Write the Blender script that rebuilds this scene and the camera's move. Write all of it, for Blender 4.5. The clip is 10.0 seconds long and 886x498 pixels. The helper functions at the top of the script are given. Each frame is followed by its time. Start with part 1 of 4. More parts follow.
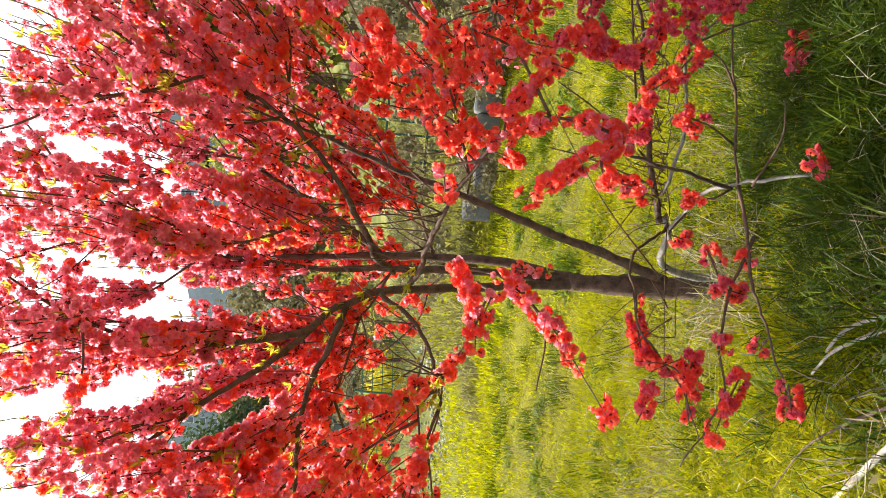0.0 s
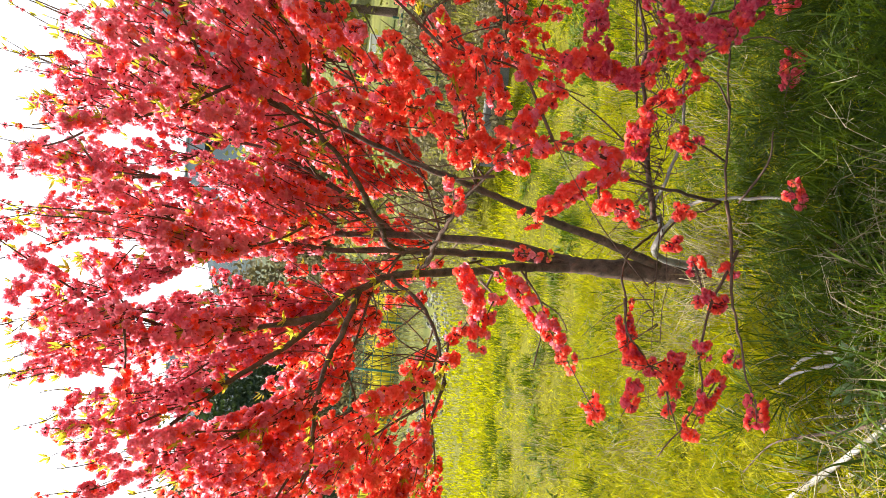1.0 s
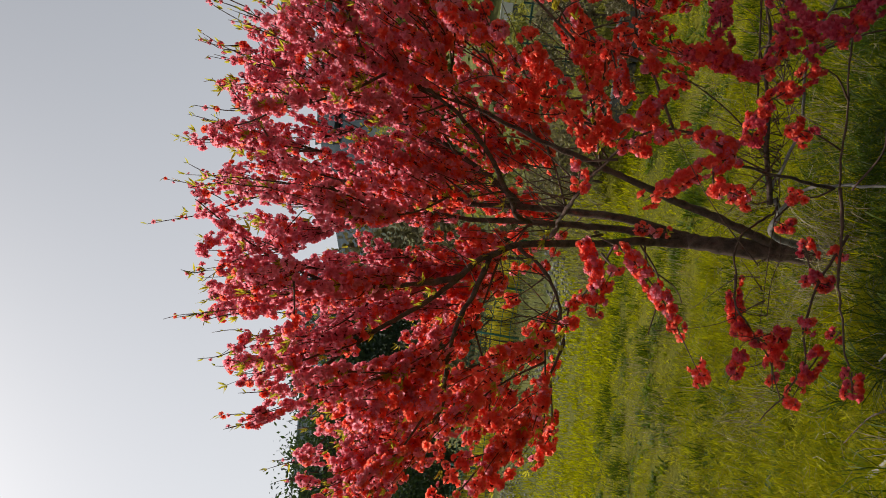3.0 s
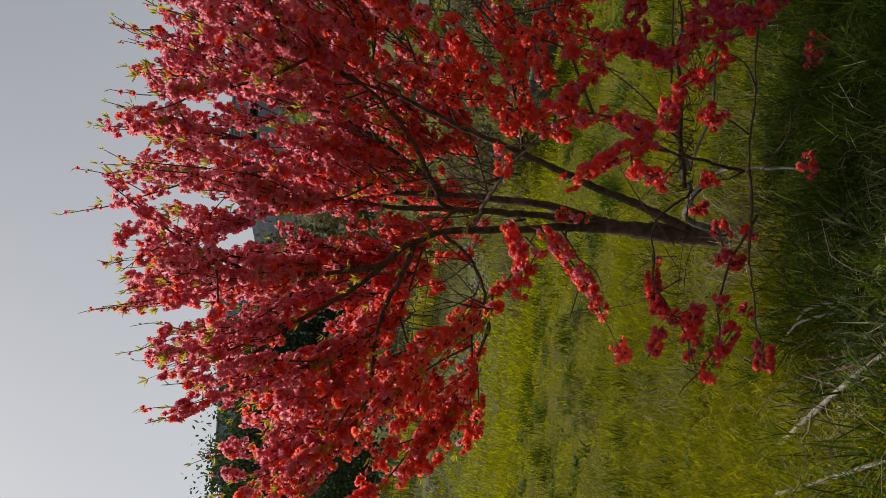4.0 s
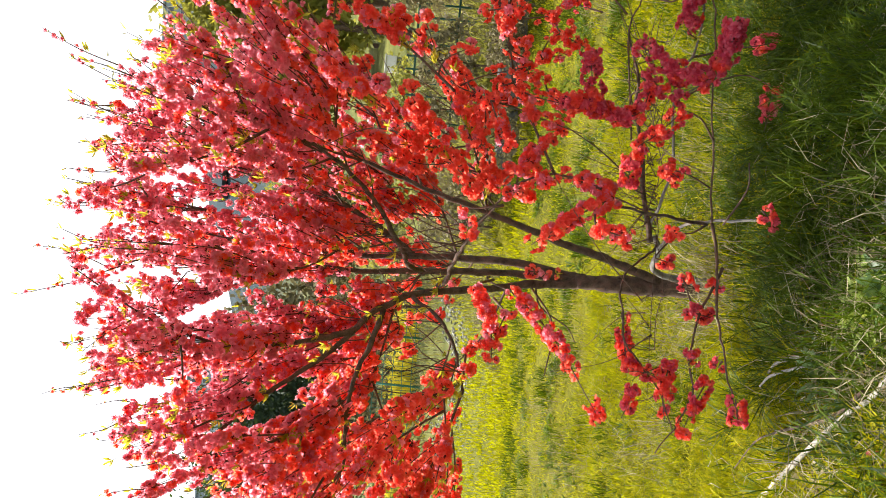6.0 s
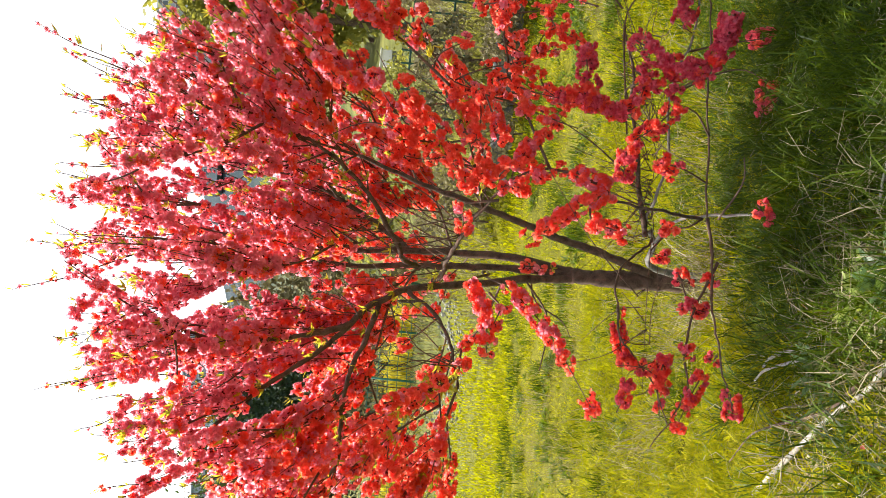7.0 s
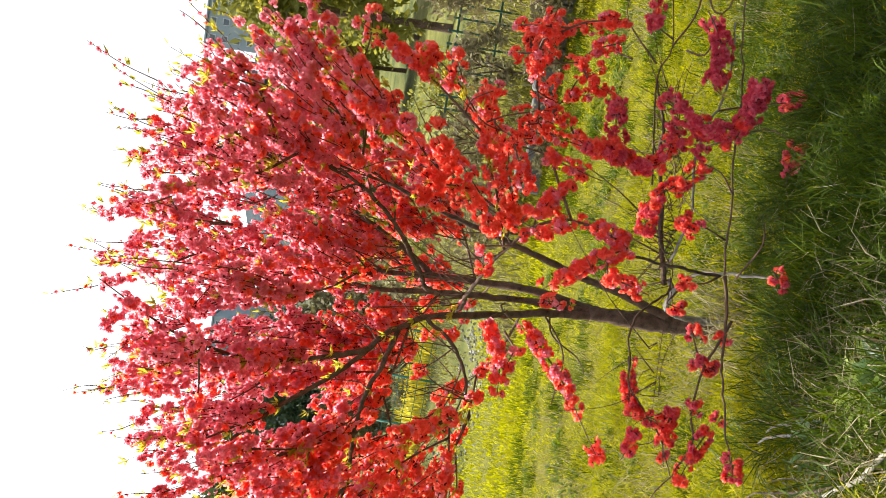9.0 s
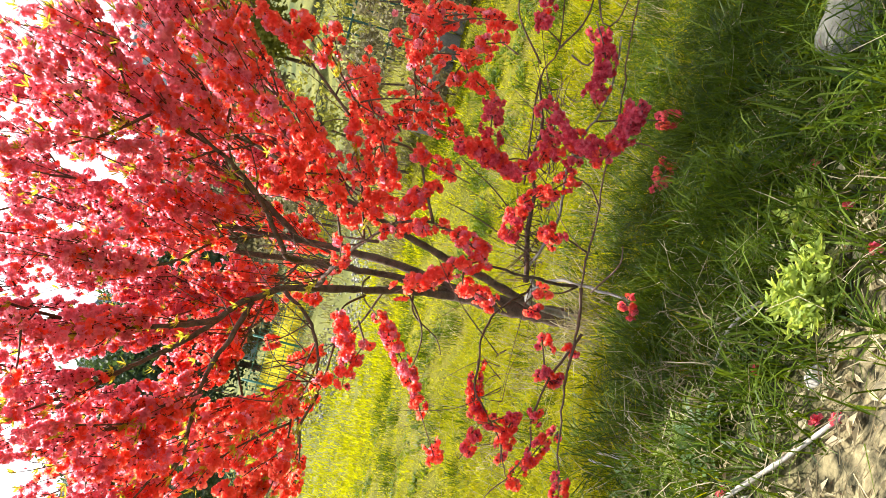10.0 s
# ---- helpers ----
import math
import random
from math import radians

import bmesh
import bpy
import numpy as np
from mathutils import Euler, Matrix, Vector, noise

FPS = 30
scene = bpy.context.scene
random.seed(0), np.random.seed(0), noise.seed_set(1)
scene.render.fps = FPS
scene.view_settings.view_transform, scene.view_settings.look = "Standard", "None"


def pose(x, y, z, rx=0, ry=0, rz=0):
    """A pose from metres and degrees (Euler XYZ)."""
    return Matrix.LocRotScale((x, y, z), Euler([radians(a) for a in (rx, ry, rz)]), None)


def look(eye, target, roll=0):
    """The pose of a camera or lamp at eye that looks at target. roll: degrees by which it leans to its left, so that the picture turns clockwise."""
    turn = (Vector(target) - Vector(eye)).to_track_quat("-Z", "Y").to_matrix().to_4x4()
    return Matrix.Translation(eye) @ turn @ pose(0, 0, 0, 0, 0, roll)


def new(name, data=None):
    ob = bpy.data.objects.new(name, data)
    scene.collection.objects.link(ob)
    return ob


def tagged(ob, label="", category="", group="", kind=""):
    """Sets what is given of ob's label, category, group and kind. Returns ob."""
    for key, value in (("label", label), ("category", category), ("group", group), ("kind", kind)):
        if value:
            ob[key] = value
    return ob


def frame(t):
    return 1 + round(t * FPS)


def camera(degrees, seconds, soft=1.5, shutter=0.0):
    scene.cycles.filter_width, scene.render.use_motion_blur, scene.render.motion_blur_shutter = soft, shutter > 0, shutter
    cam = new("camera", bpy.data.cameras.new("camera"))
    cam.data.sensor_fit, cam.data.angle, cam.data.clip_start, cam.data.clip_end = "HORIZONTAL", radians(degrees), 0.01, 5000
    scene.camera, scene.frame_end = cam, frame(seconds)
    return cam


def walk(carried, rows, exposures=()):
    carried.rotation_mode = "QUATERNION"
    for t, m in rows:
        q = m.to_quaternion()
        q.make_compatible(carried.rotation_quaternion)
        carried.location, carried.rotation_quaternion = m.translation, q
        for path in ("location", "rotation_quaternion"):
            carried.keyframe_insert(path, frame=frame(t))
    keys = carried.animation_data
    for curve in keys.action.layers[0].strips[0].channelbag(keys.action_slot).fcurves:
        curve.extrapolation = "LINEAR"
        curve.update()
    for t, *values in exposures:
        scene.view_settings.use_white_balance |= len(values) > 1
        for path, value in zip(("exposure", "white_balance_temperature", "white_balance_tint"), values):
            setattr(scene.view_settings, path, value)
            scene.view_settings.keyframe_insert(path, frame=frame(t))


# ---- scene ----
cam = camera(56.8, 10.0, soft=0.9)
PATH = [
    (0, (0.218, -0.106, 1.356), (0.012, 1.881, 1.245), -85.1),
    (0.5, (0.452, -0.201, 1.402), (0.058, 1.753, 1.235), -80.0),
    (1, (0.59, -0.326, 1.411), (0.195, 1.632, 1.297), -84.0),
    (1.5, (0.514, -0.579, 1.442), (0.058, 1.367, 1.365), -80.0),
    (2, (0.58, -0.624, 1.416), (0.021, 1.296, 1.365), -80.1),
    (2.5, (0.687, -0.748, 1.466), (0.183, 1.183, 1.584), -81.7),
    (2.7, (0.71, -0.752, 1.45), (0.195, 1.175, 1.615), -81.9),
    (3.8, (0.65, -0.768, 1.462), (0.188, 1.174, 1.589), -80.6),
    (4, (0.648, -0.779, 1.471), (0.156, 1.159, 1.445), -82.7),
    (4.5, (0.707, -0.759, 1.444), (0.257, 1.189, 1.425), -84.5),
    (5, (0.715, -0.736, 1.43), (0.333, 1.226, 1.362), -85.2),
    (5.5, (0.708, -0.742, 1.434), (0.346, 1.223, 1.367), -84.9),
    (7, (0.706, -0.736, 1.431), (0.33, 1.227, 1.35), -84.9),
    (7.5, (0.706, -0.734, 1.431), (0.335, 1.229, 1.342), -85.4),
    (8, (0.687, -0.735, 1.431), (0.307, 1.226, 1.324), -84.0),
    (8.5, (0.714, -0.739, 1.403), (0.377, 1.231, 1.349), -82.9),
    (9, (0.929, -0.797, 1.411), (0.534, 1.164, 1.404), -80.8),
    (9.5, (1.214, -0.787, 1.439), (0.822, 1.164, 1.245), -80.0),
    (10, (1.276, -0.58, 1.306), (0.743, 1.325, 1.011), -75.3),
]
EXPOSURES = [(0, 1.2), (0.5, 1.3), (1.5, 1.1), (2.0, 0.75), (2.5, 0.25), (2.7, -0.1), (3.2, -0.75), (3.8, -0.95), (4.0, -0.85), (4.2, -0.2), (4.5, 0.5), (4.8, 0.82), (5.2, 0.95), (8.5, 1.13), (9.0, 1.08), (9.5, 1.1), (10.0, 1.4)]
walk(cam, [(t, look(eye, target, roll)) for t, eye, target, roll in PATH], EXPOSURES)

# ---- world and sun ----
SUN_AZ, SUN_EL = math.atan2(-0.84, 0.54), radians(52)
world = bpy.data.worlds.new("world")
scene.world = world
world.use_nodes = True
wn = world.node_tree.nodes
sky = wn.new("ShaderNodeTexSky")
sky.sky_type, sky.sun_disc = "NISHITA", False
sky.sun_elevation, sky.sun_rotation = SUN_EL, SUN_AZ
sky.dust_density, sky.air_density, sky.ozone_density = 3.0, 1.0, 1.0
haze = wn.new("ShaderNodeHueSaturation")
haze.inputs["Saturation"].default_value, haze.inputs["Value"].default_value = 0.3, 1.0
world.node_tree.links.new(sky.outputs[0], haze.inputs["Color"])
world.node_tree.links.new(haze.outputs[0], wn["Background"].inputs[0])
wn["Background"].inputs[1].default_value = 0.15
sun = new("sun", bpy.data.lights.new("sun", "SUN"))
sun.data.energy, sun.data.angle, sun.data.color = 5.0, radians(0.6), (1.0, 0.94, 0.84)
sun_from = Vector((math.sin(SUN_AZ) * math.cos(SUN_EL), math.cos(SUN_AZ) * math.cos(SUN_EL), math.sin(SUN_EL)))
sun.matrix_world = look(sun_from * 30, (0, 0, 0))


# ---- materials ----
def material(name, dark, light, scale=8.0, rough=0.8, fine=60.0, bump=0.0, through_colour=None, through_share=0.0, island=0.0, spec=0.3, metal=0.0):
    """Two-scale noise between dark and light; optional bump, light passing through, and variation piece by piece."""
    m = bpy.data.materials.new(name)
    m.use_nodes = True
    n, l = m.node_tree.nodes, m.node_tree.links
    b = n["Principled BSDF"]
    out = n["Material Output"]
    tc = n.new("ShaderNodeNewGeometry")
    big, small = n.new("ShaderNodeTexNoise"), n.new("ShaderNodeTexNoise")
    big.inputs["Scale"].default_value, small.inputs["Scale"].default_value = scale, fine
    big.inputs["Detail"].default_value = 4.0
    for t in (big, small):
        l.new(tc.outputs["Position"], t.inputs["Vector"])
    mixf = n.new("ShaderNodeMath")
    mixf.operation = "MULTIPLY_ADD"
    mixf.inputs[1].default_value = 0.35
    l.new(small.outputs[0], mixf.inputs[0])
    wide = n.new("ShaderNodeMath")
    wide.operation = "MULTIPLY"
    wide.inputs[1].default_value = 0.65
    l.new(big.outputs[0], wide.inputs[0])
    l.new(wide.outputs[0], mixf.inputs[2])
    fac = mixf.outputs[0]
    if island:
        info = n.new("ShaderNodeObjectInfo")
        both = n.new("ShaderNodeMath")
        both.operation = "ADD"
        l.new(tc.outputs["Random Per Island"], both.inputs[0])
        l.new(info.outputs["Random"], both.inputs[1])
        frac = n.new("ShaderNodeMath")
        frac.operation = "FRACT"
        l.new(both.outputs[0], frac.inputs[0])
        off = n.new("ShaderNodeMath")
        off.operation = "MULTIPLY_ADD"
        off.inputs[1].default_value, off.inputs[2].default_value = island, -island / 2
        l.new(frac.outputs[0], off.inputs[0])
        add = n.new("ShaderNodeMath")
        add.operation = "ADD"
        l.new(fac, add.inputs[0])
        l.new(off.outputs[0], add.inputs[1])
        fac = add.outputs[0]
    ramp = n.new("ShaderNodeValToRGB")
    ramp.color_ramp.elements[0].position, ramp.color_ramp.elements[1].position = 0.3, 0.7
    ramp.color_ramp.elements[0].color, ramp.color_ramp.elements[1].color = (*dark, 1), (*light, 1)
    l.new(fac, ramp.inputs[0])
    l.new(ramp.outputs[0], b.inputs["Base Color"])
    b.inputs["Roughness"].default_value, b.inputs["Metallic"].default_value = rough, metal
    b.inputs["Specular IOR Level"].default_value = spec
    if bump:
        bp = n.new("ShaderNodeBump")
        bp.inputs["Strength"].default_value, bp.inputs["Distance"].default_value = bump, 0.01
        l.new(mixf.outputs[0], bp.inputs["Height"])
        l.new(bp.outputs[0], b.inputs["Normal"])
    if through_colour:
        tr, ms = n.new("ShaderNodeBsdfTranslucent"), n.new("ShaderNodeMixShader")
        tint = n.new("ShaderNodeMix")
        tint.data_type, tint.blend_type = "RGBA", "MULTIPLY"
        tint.inputs["Factor"].default_value = 0.0
        tint.inputs["A"].default_value = (*through_colour, 1)
        l.new(tint.outputs["Result"], tr.inputs["Color"])
        ms.inputs[0].default_value = through_share
        l.new(b.outputs[0], ms.inputs[1])
        l.new(tr.outputs[0], ms.inputs[2])
        l.new(ms.outputs[0], out.inputs["Surface"])
    return m


BARK = material("bark", (0.026, 0.016, 0.011), (0.17, 0.11, 0.08), 24, 0.9, 140, 1.0)
TWIG = material("twig bark", (0.05, 0.028, 0.02), (0.16, 0.09, 0.06), 20, 0.7, 150, 0.3)
PALE_BARK = material("pale lichened bark", (0.07, 0.065, 0.05), (0.32, 0.30, 0.27), 16, 0.9, 90, 0.5)
PETAL = material("coral petals", (0.70, 0.04, 0.07), (0.98, 0.25, 0.26), 18, 0.6, 90, 0, (1.0, 0.23, 0.14), 0.82, 0.75, 0.12)
# Paler copy of the petals: sky haze and overexposure put into the colour.
HAZED_ROSE = material("haze-paled rose petals", (0.57, 0.12, 0.22), (0.90, 0.42, 0.54), 18, 0.6, 90, 0, (0.96, 0.38, 0.44), 0.78, 0.75, 0.12)
# Crimson with the low sprays' shade darkened into the petal colour.
SHADED_CRIMSON = material("shade-darkened crimson petals", (0.46, 0.035, 0.10), (0.78, 0.21, 0.31), 18, 0.6, 90, 0, (0.90, 0.15, 0.16), 0.6, 0.75, 0.12)
CALYX = material("dark calyx", (0.10, 0.012, 0.015), (0.22, 0.03, 0.03), 30, 0.7)
LEAF = material("young leaves", (0.12, 0.17, 0.02), (0.34, 0.34, 0.05), 12, 0.5, 80, 0, (0.72, 0.64, 0.05), 0.55, 0.6, 0.3)
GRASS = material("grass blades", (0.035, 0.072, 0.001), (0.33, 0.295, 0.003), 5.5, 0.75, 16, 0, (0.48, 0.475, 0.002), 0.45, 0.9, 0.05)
# Lush green with the tree's shade darkened into the blade colour.
DARK_LUSH = material("shade-darkened lush grass blades", (0.008, 0.021, 0.001), (0.050, 0.084, 0.004), 1.7, 0.7, 12, 0, (0.17, 0.24, 0.005), 0.25, 0.7, 0.05)
# Glossy green blades, darkened in colour to deepen the bank's shade.
SHADED_TUFT = material("shade-darkened glossy grass blades", (0.008, 0.024, 0.002), (0.095, 0.14, 0.014), 2.5, 0.5, 14, 0, (0.16, 0.23, 0.01), 0.22, 1.0, 0.1)
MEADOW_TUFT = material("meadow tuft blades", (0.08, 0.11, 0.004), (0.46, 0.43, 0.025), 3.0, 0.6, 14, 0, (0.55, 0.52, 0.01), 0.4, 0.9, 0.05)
HERB = material("herb leaves", (0.020, 0.050, 0.006), (0.10, 0.15, 0.015), 4.0, 0.5, 20, 0, (0.18, 0.24, 0.005), 0.35, 0.8, 0.08)
STRAW = material("dry straw", (0.13, 0.10, 0.05), (0.46, 0.40, 0.25), 6, 0.8, 40, 0, (0.6, 0.5, 0.3), 0.25, 0.6)
STONE = material("pale stone", (0.18, 0.17, 0.15), (0.46, 0.44, 0.40), 5, 0.9, 60, 0.6)
RUBBLE = material("dusty rubble", (0.12, 0.12, 0.10), (0.38, 0.37, 0.33), 2, 0.95, 20, 0.5, island=0.8)
CONCRETE = material("grey concrete", (0.055, 0.06, 0.06), (0.23, 0.23, 0.22), 4, 0.95, 40, 0.8)
DEADWOOD = material("bleached wood", (0.17, 0.155, 0.13), (0.46, 0.43, 0.38), 10, 0.85, 90, 0.4)
GREEN_PAINT = material("dark green paint", (0.012, 0.055, 0.04), (0.03, 0.10, 0.075), 6, 0.5, 60)
WIRE = material("dull wire", (0.05, 0.06, 0.06), (0.14, 0.15, 0.15), 9, 0.6, 60)
MESH_GREEN = material("green coated wire", (0.03, 0.13, 0.10), (0.06, 0.22, 0.16), 6, 0.5, 60)
WHITE = material("white paint", (0.70, 0.70, 0.70), (0.84, 0.84, 0.82), 4, 0.6, 50)
# Grey-blue walls, lightened in colour for the haze of distance.
HAZED_BLUE = material("hazed grey-blue render", (0.26, 0.32, 0.36), (0.36, 0.42, 0.46), 0.2, 0.9, 3)
GLASS_DARK = material("dark window glass", (0.07, 0.09, 0.11), (0.12, 0.15, 0.17), 1, 0.2, 5, spec=0.6)
BLUE_TIN = material("blue tin", (0.16, 0.24, 0.28), (0.26, 0.34, 0.38), 0.6, 0.6, 12)
# Foliage green lightened towards the teal of distance haze.
EVERGREEN = material("hazed evergreen foliage", (0.020, 0.042, 0.032), (0.065, 0.10, 0.06), 1.2, 0.7, 12, 0, (0.08, 0.13, 0.02), 0.25, 0.5)
SPRING = material("spring foliage", (0.09, 0.11, 0.02), (0.22, 0.22, 0.05), 0.9, 0.7, 12, 0, (0.36, 0.34, 0.05), 0.4, 0.5)
BRUSH = material("dry brush", (0.09, 0.08, 0.045), (0.24, 0.21, 0.12), 2, 0.9, 14, 0, (0.28, 0.24, 0.1), 0.2, 0.6)
RAPE = material("yellow rape flowers", (0.38, 0.36, 0.03), (0.70, 0.60, 0.04), 4, 0.7, 30, 0, (0.7, 0.6, 0.05), 0.35, 0.5)


def ground_material():
    m = bpy.data.materials.new("meadow ground")
    m.use_nodes = True
    n, l = m.node_tree.nodes, m.node_tree.links
    b = n["Principled BSDF"]
    b.inputs["Roughness"].default_value = 0.95
    b.inputs["Specular IOR Level"].default_value = 0.1
    geo = n.new("ShaderNodeNewGeometry")
    sep = n.new("ShaderNodeSeparateXYZ")
    l.new(geo.outputs["Position"], sep.inputs[0])

    def noise_at(scale, detail=4.0):
        t = n.new("ShaderNodeTexNoise")
        t.inputs["Scale"].default_value, t.inputs["Detail"].default_value = scale, detail
        l.new(geo.outputs["Position"], t.inputs["Vector"])
        return t.outputs[0]

    def ramp(fac, a, c, lo=0.35, hi=0.65):
        r = n.new("ShaderNodeValToRGB")
        r.color_ramp.elements[0].position, r.color_ramp.elements[1].position = lo, hi
        r.color_ramp.elements[0].color, r.color_ramp.elements[1].color = (*a, 1), (*c, 1)
        l.new(fac, r.inputs[0])
        return r.outputs[0]

    def mix(fac, a, c):
        x = n.new("ShaderNodeMix")
        x.data_type = "RGBA"
        l.new(fac, x.inputs["Factor"])
        l.new(a, x.inputs["A"])
        l.new(c, x.inputs["B"])
        return x.outputs["Result"]

    def band(lo, hi, axis="Y"):
        r = n.new("ShaderNodeMapRange")
        r.inputs["From Min"].default_value, r.inputs["From Max"].default_value = lo, hi
        wob = n.new("ShaderNodeMath")
        wob.operation = "MULTIPLY_ADD"
        wob.inputs[1].default_value = 1.6
        l.new(noise_at(1.3, 3.0), wob.inputs[0])
        shift = n.new("ShaderNodeMath")
        shift.operation = "SUBTRACT"
        shift.inputs[1].default_value = 0.8
        l.new(wob.outputs[0], shift.inputs[0])
        l.new(sep.outputs[axis], wob.inputs[2])
        l.new(shift.outputs[0], r.inputs["Value"])
        return r.outputs[0]

    meadow = ramp(noise_at(1.1), (0.045, 0.048, 0.003), (0.17, 0.155, 0.007))
    fine = ramp(noise_at(30, 6), (0.018, 0.024, 0.004), (0.20, 0.19, 0.012))
    near = mix(noise_at(7), meadow, fine)
    litter = ramp(noise_at(25, 6), (0.025, 0.024, 0.014), (0.26, 0.22, 0.12))
    # Dark soil and green, with the bank's shade painted into the colour.
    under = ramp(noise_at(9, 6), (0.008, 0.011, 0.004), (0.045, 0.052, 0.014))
    # Masks that keep the painted shade to the bank below the tree.
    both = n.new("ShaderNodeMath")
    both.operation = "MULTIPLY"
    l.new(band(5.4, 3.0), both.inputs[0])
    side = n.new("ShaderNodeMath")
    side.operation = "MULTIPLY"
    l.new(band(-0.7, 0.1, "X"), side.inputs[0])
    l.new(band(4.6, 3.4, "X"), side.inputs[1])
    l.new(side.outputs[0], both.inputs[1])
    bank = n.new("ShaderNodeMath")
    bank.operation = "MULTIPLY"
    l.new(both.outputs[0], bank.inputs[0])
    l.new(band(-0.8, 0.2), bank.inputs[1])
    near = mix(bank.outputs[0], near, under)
    stony = n.new("ShaderNodeMath")
    stony.operation = "MULTIPLY"
    l.new(band(1.35, 0.9), stony.inputs[0])
    l.new(band(-1.6, -0.9), stony.inputs[1])
    near = mix(stony.outputs[0], near, litter)
    slope = ramp(noise_at(0.35, 8), (0.04, 0.055, 0.015), (0.17, 0.17, 0.045))
    # Blue of distance haze painted into the far hills' colour.
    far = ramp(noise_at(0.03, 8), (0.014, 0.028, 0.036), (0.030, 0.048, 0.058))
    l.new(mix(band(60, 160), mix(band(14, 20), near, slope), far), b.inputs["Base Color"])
    bp = n.new("ShaderNodeBump")
    bp.inputs["Strength"].default_value, bp.inputs["Distance"].default_value = 0.8, 0.03
    l.new(noise_at(22, 6), bp.inputs["Height"])
    l.new(bp.outputs[0], b.inputs["Normal"])
    return m


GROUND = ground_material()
rng = np.random.default_rng(7)


# ---- building helpers ----
def mesh_np(name, verts, tris, mats, index=None, smooth=False):
    me = bpy.data.meshes.new(name)
    me.vertices.add(len(verts))
    me.vertices.foreach_set("co", np.asarray(verts, np.float32).ravel())
    tris = np.asarray(tris, np.int32)
    k = tris.shape[1]
    me.loops.add(tris.size)
    me.loops.foreach_set("vertex_index", tris.ravel())
    me.polygons.add(len(tris))
    me.polygons.foreach_set("loop_start", np.arange(0, tris.size, k, dtype=np.int32))
    for m in mats:
        me.materials.append(m)
    if index is not None:
        me.polygons.foreach_set("material_index", np.asarray(index, np.int32))
    me.update(calc_edges=True)
    me.polygons.foreach_set("use_smooth", np.full(len(tris), smooth))
    return me


def child(ob, parent):
    """Hangs ob under parent; both are built in world metres."""
    ob.parent = parent
    ob.matrix_parent_inverse = parent.matrix_basis.inverted()
    return ob


def empty(name, place, label, category, group=""):
    e = new(name)
    e.location = place
    e.empty_display_size = 0.1
    e.matrix_basis = Matrix.Translation(place)
    return tagged(e, label, category, group)


def part(name, bm, mat, parent, label="", smooth=False):
    me = bpy.data.meshes.new(name)
    bm.normal_update()
    bm.to_mesh(me)
    bm.free()
    me.materials.append(mat)
    me.polygons.foreach_set("use_smooth", np.full(len(me.polygons), smooth))
    ob = child(new(name, me), parent)
    return tagged(ob, label)


def thing(name, bm, mat, label, category, group="", kind="", smooth=False):
    me = bpy.data.meshes.new(name)
    bm.normal_update()
    bm.to_mesh(me)
    bm.free()
    me.materials.append(mat)
    me.polygons.foreach_set("use_smooth", np.full(len(me.polygons), smooth))
    return tagged(new(name, me), label, category, group, kind)


def box(bm, x0, y0, z0, x1, y1, z1, bevel=0.0):
    r = bmesh.ops.create_cube(bm, size=1.0)
    for v in r["verts"]:
        v.co = Vector(((x0 + x1) / 2 + v.co.x * (x1 - x0), (y0 + y1) / 2 + v.co.y * (y1 - y0), (z0 + z1) / 2 + v.co.z * (z1 - z0)))
    if bevel:
        edges = list({e for v in r["verts"] for e in v.link_edges})
        bmesh.ops.bevel(bm, geom=edges, offset=bevel, segments=1, affect="EDGES")
    return bm


def smooth_line(points, step=0.04):
    """Catmull-Rom through the points, evenly sampled."""
    p = np.asarray(points, float)
    if len(p) == 2:
        p = np.array([p[0], (p[0] + p[1]) / 2, p[1]])
    q = np.vstack([2 * p[0] - p[1], p, 2 * p[-1] - p[-2]])
    out = []
    for i in range(1, len(q) - 2):
        a, b, c, d = q[i - 1:i + 3]
        k = max(2, int(np.linalg.norm(c - b) / step))
        for t in np.linspace(0, 1, k, endpoint=False):
            out.append(0.5 * (2 * b + (c - a) * t + (2 * a - 5 * b + 4 * c - d) * t * t + (3 * b - a - 3 * c + d) * t ** 3))
    out.append(p[-1])
    return np.array(out)


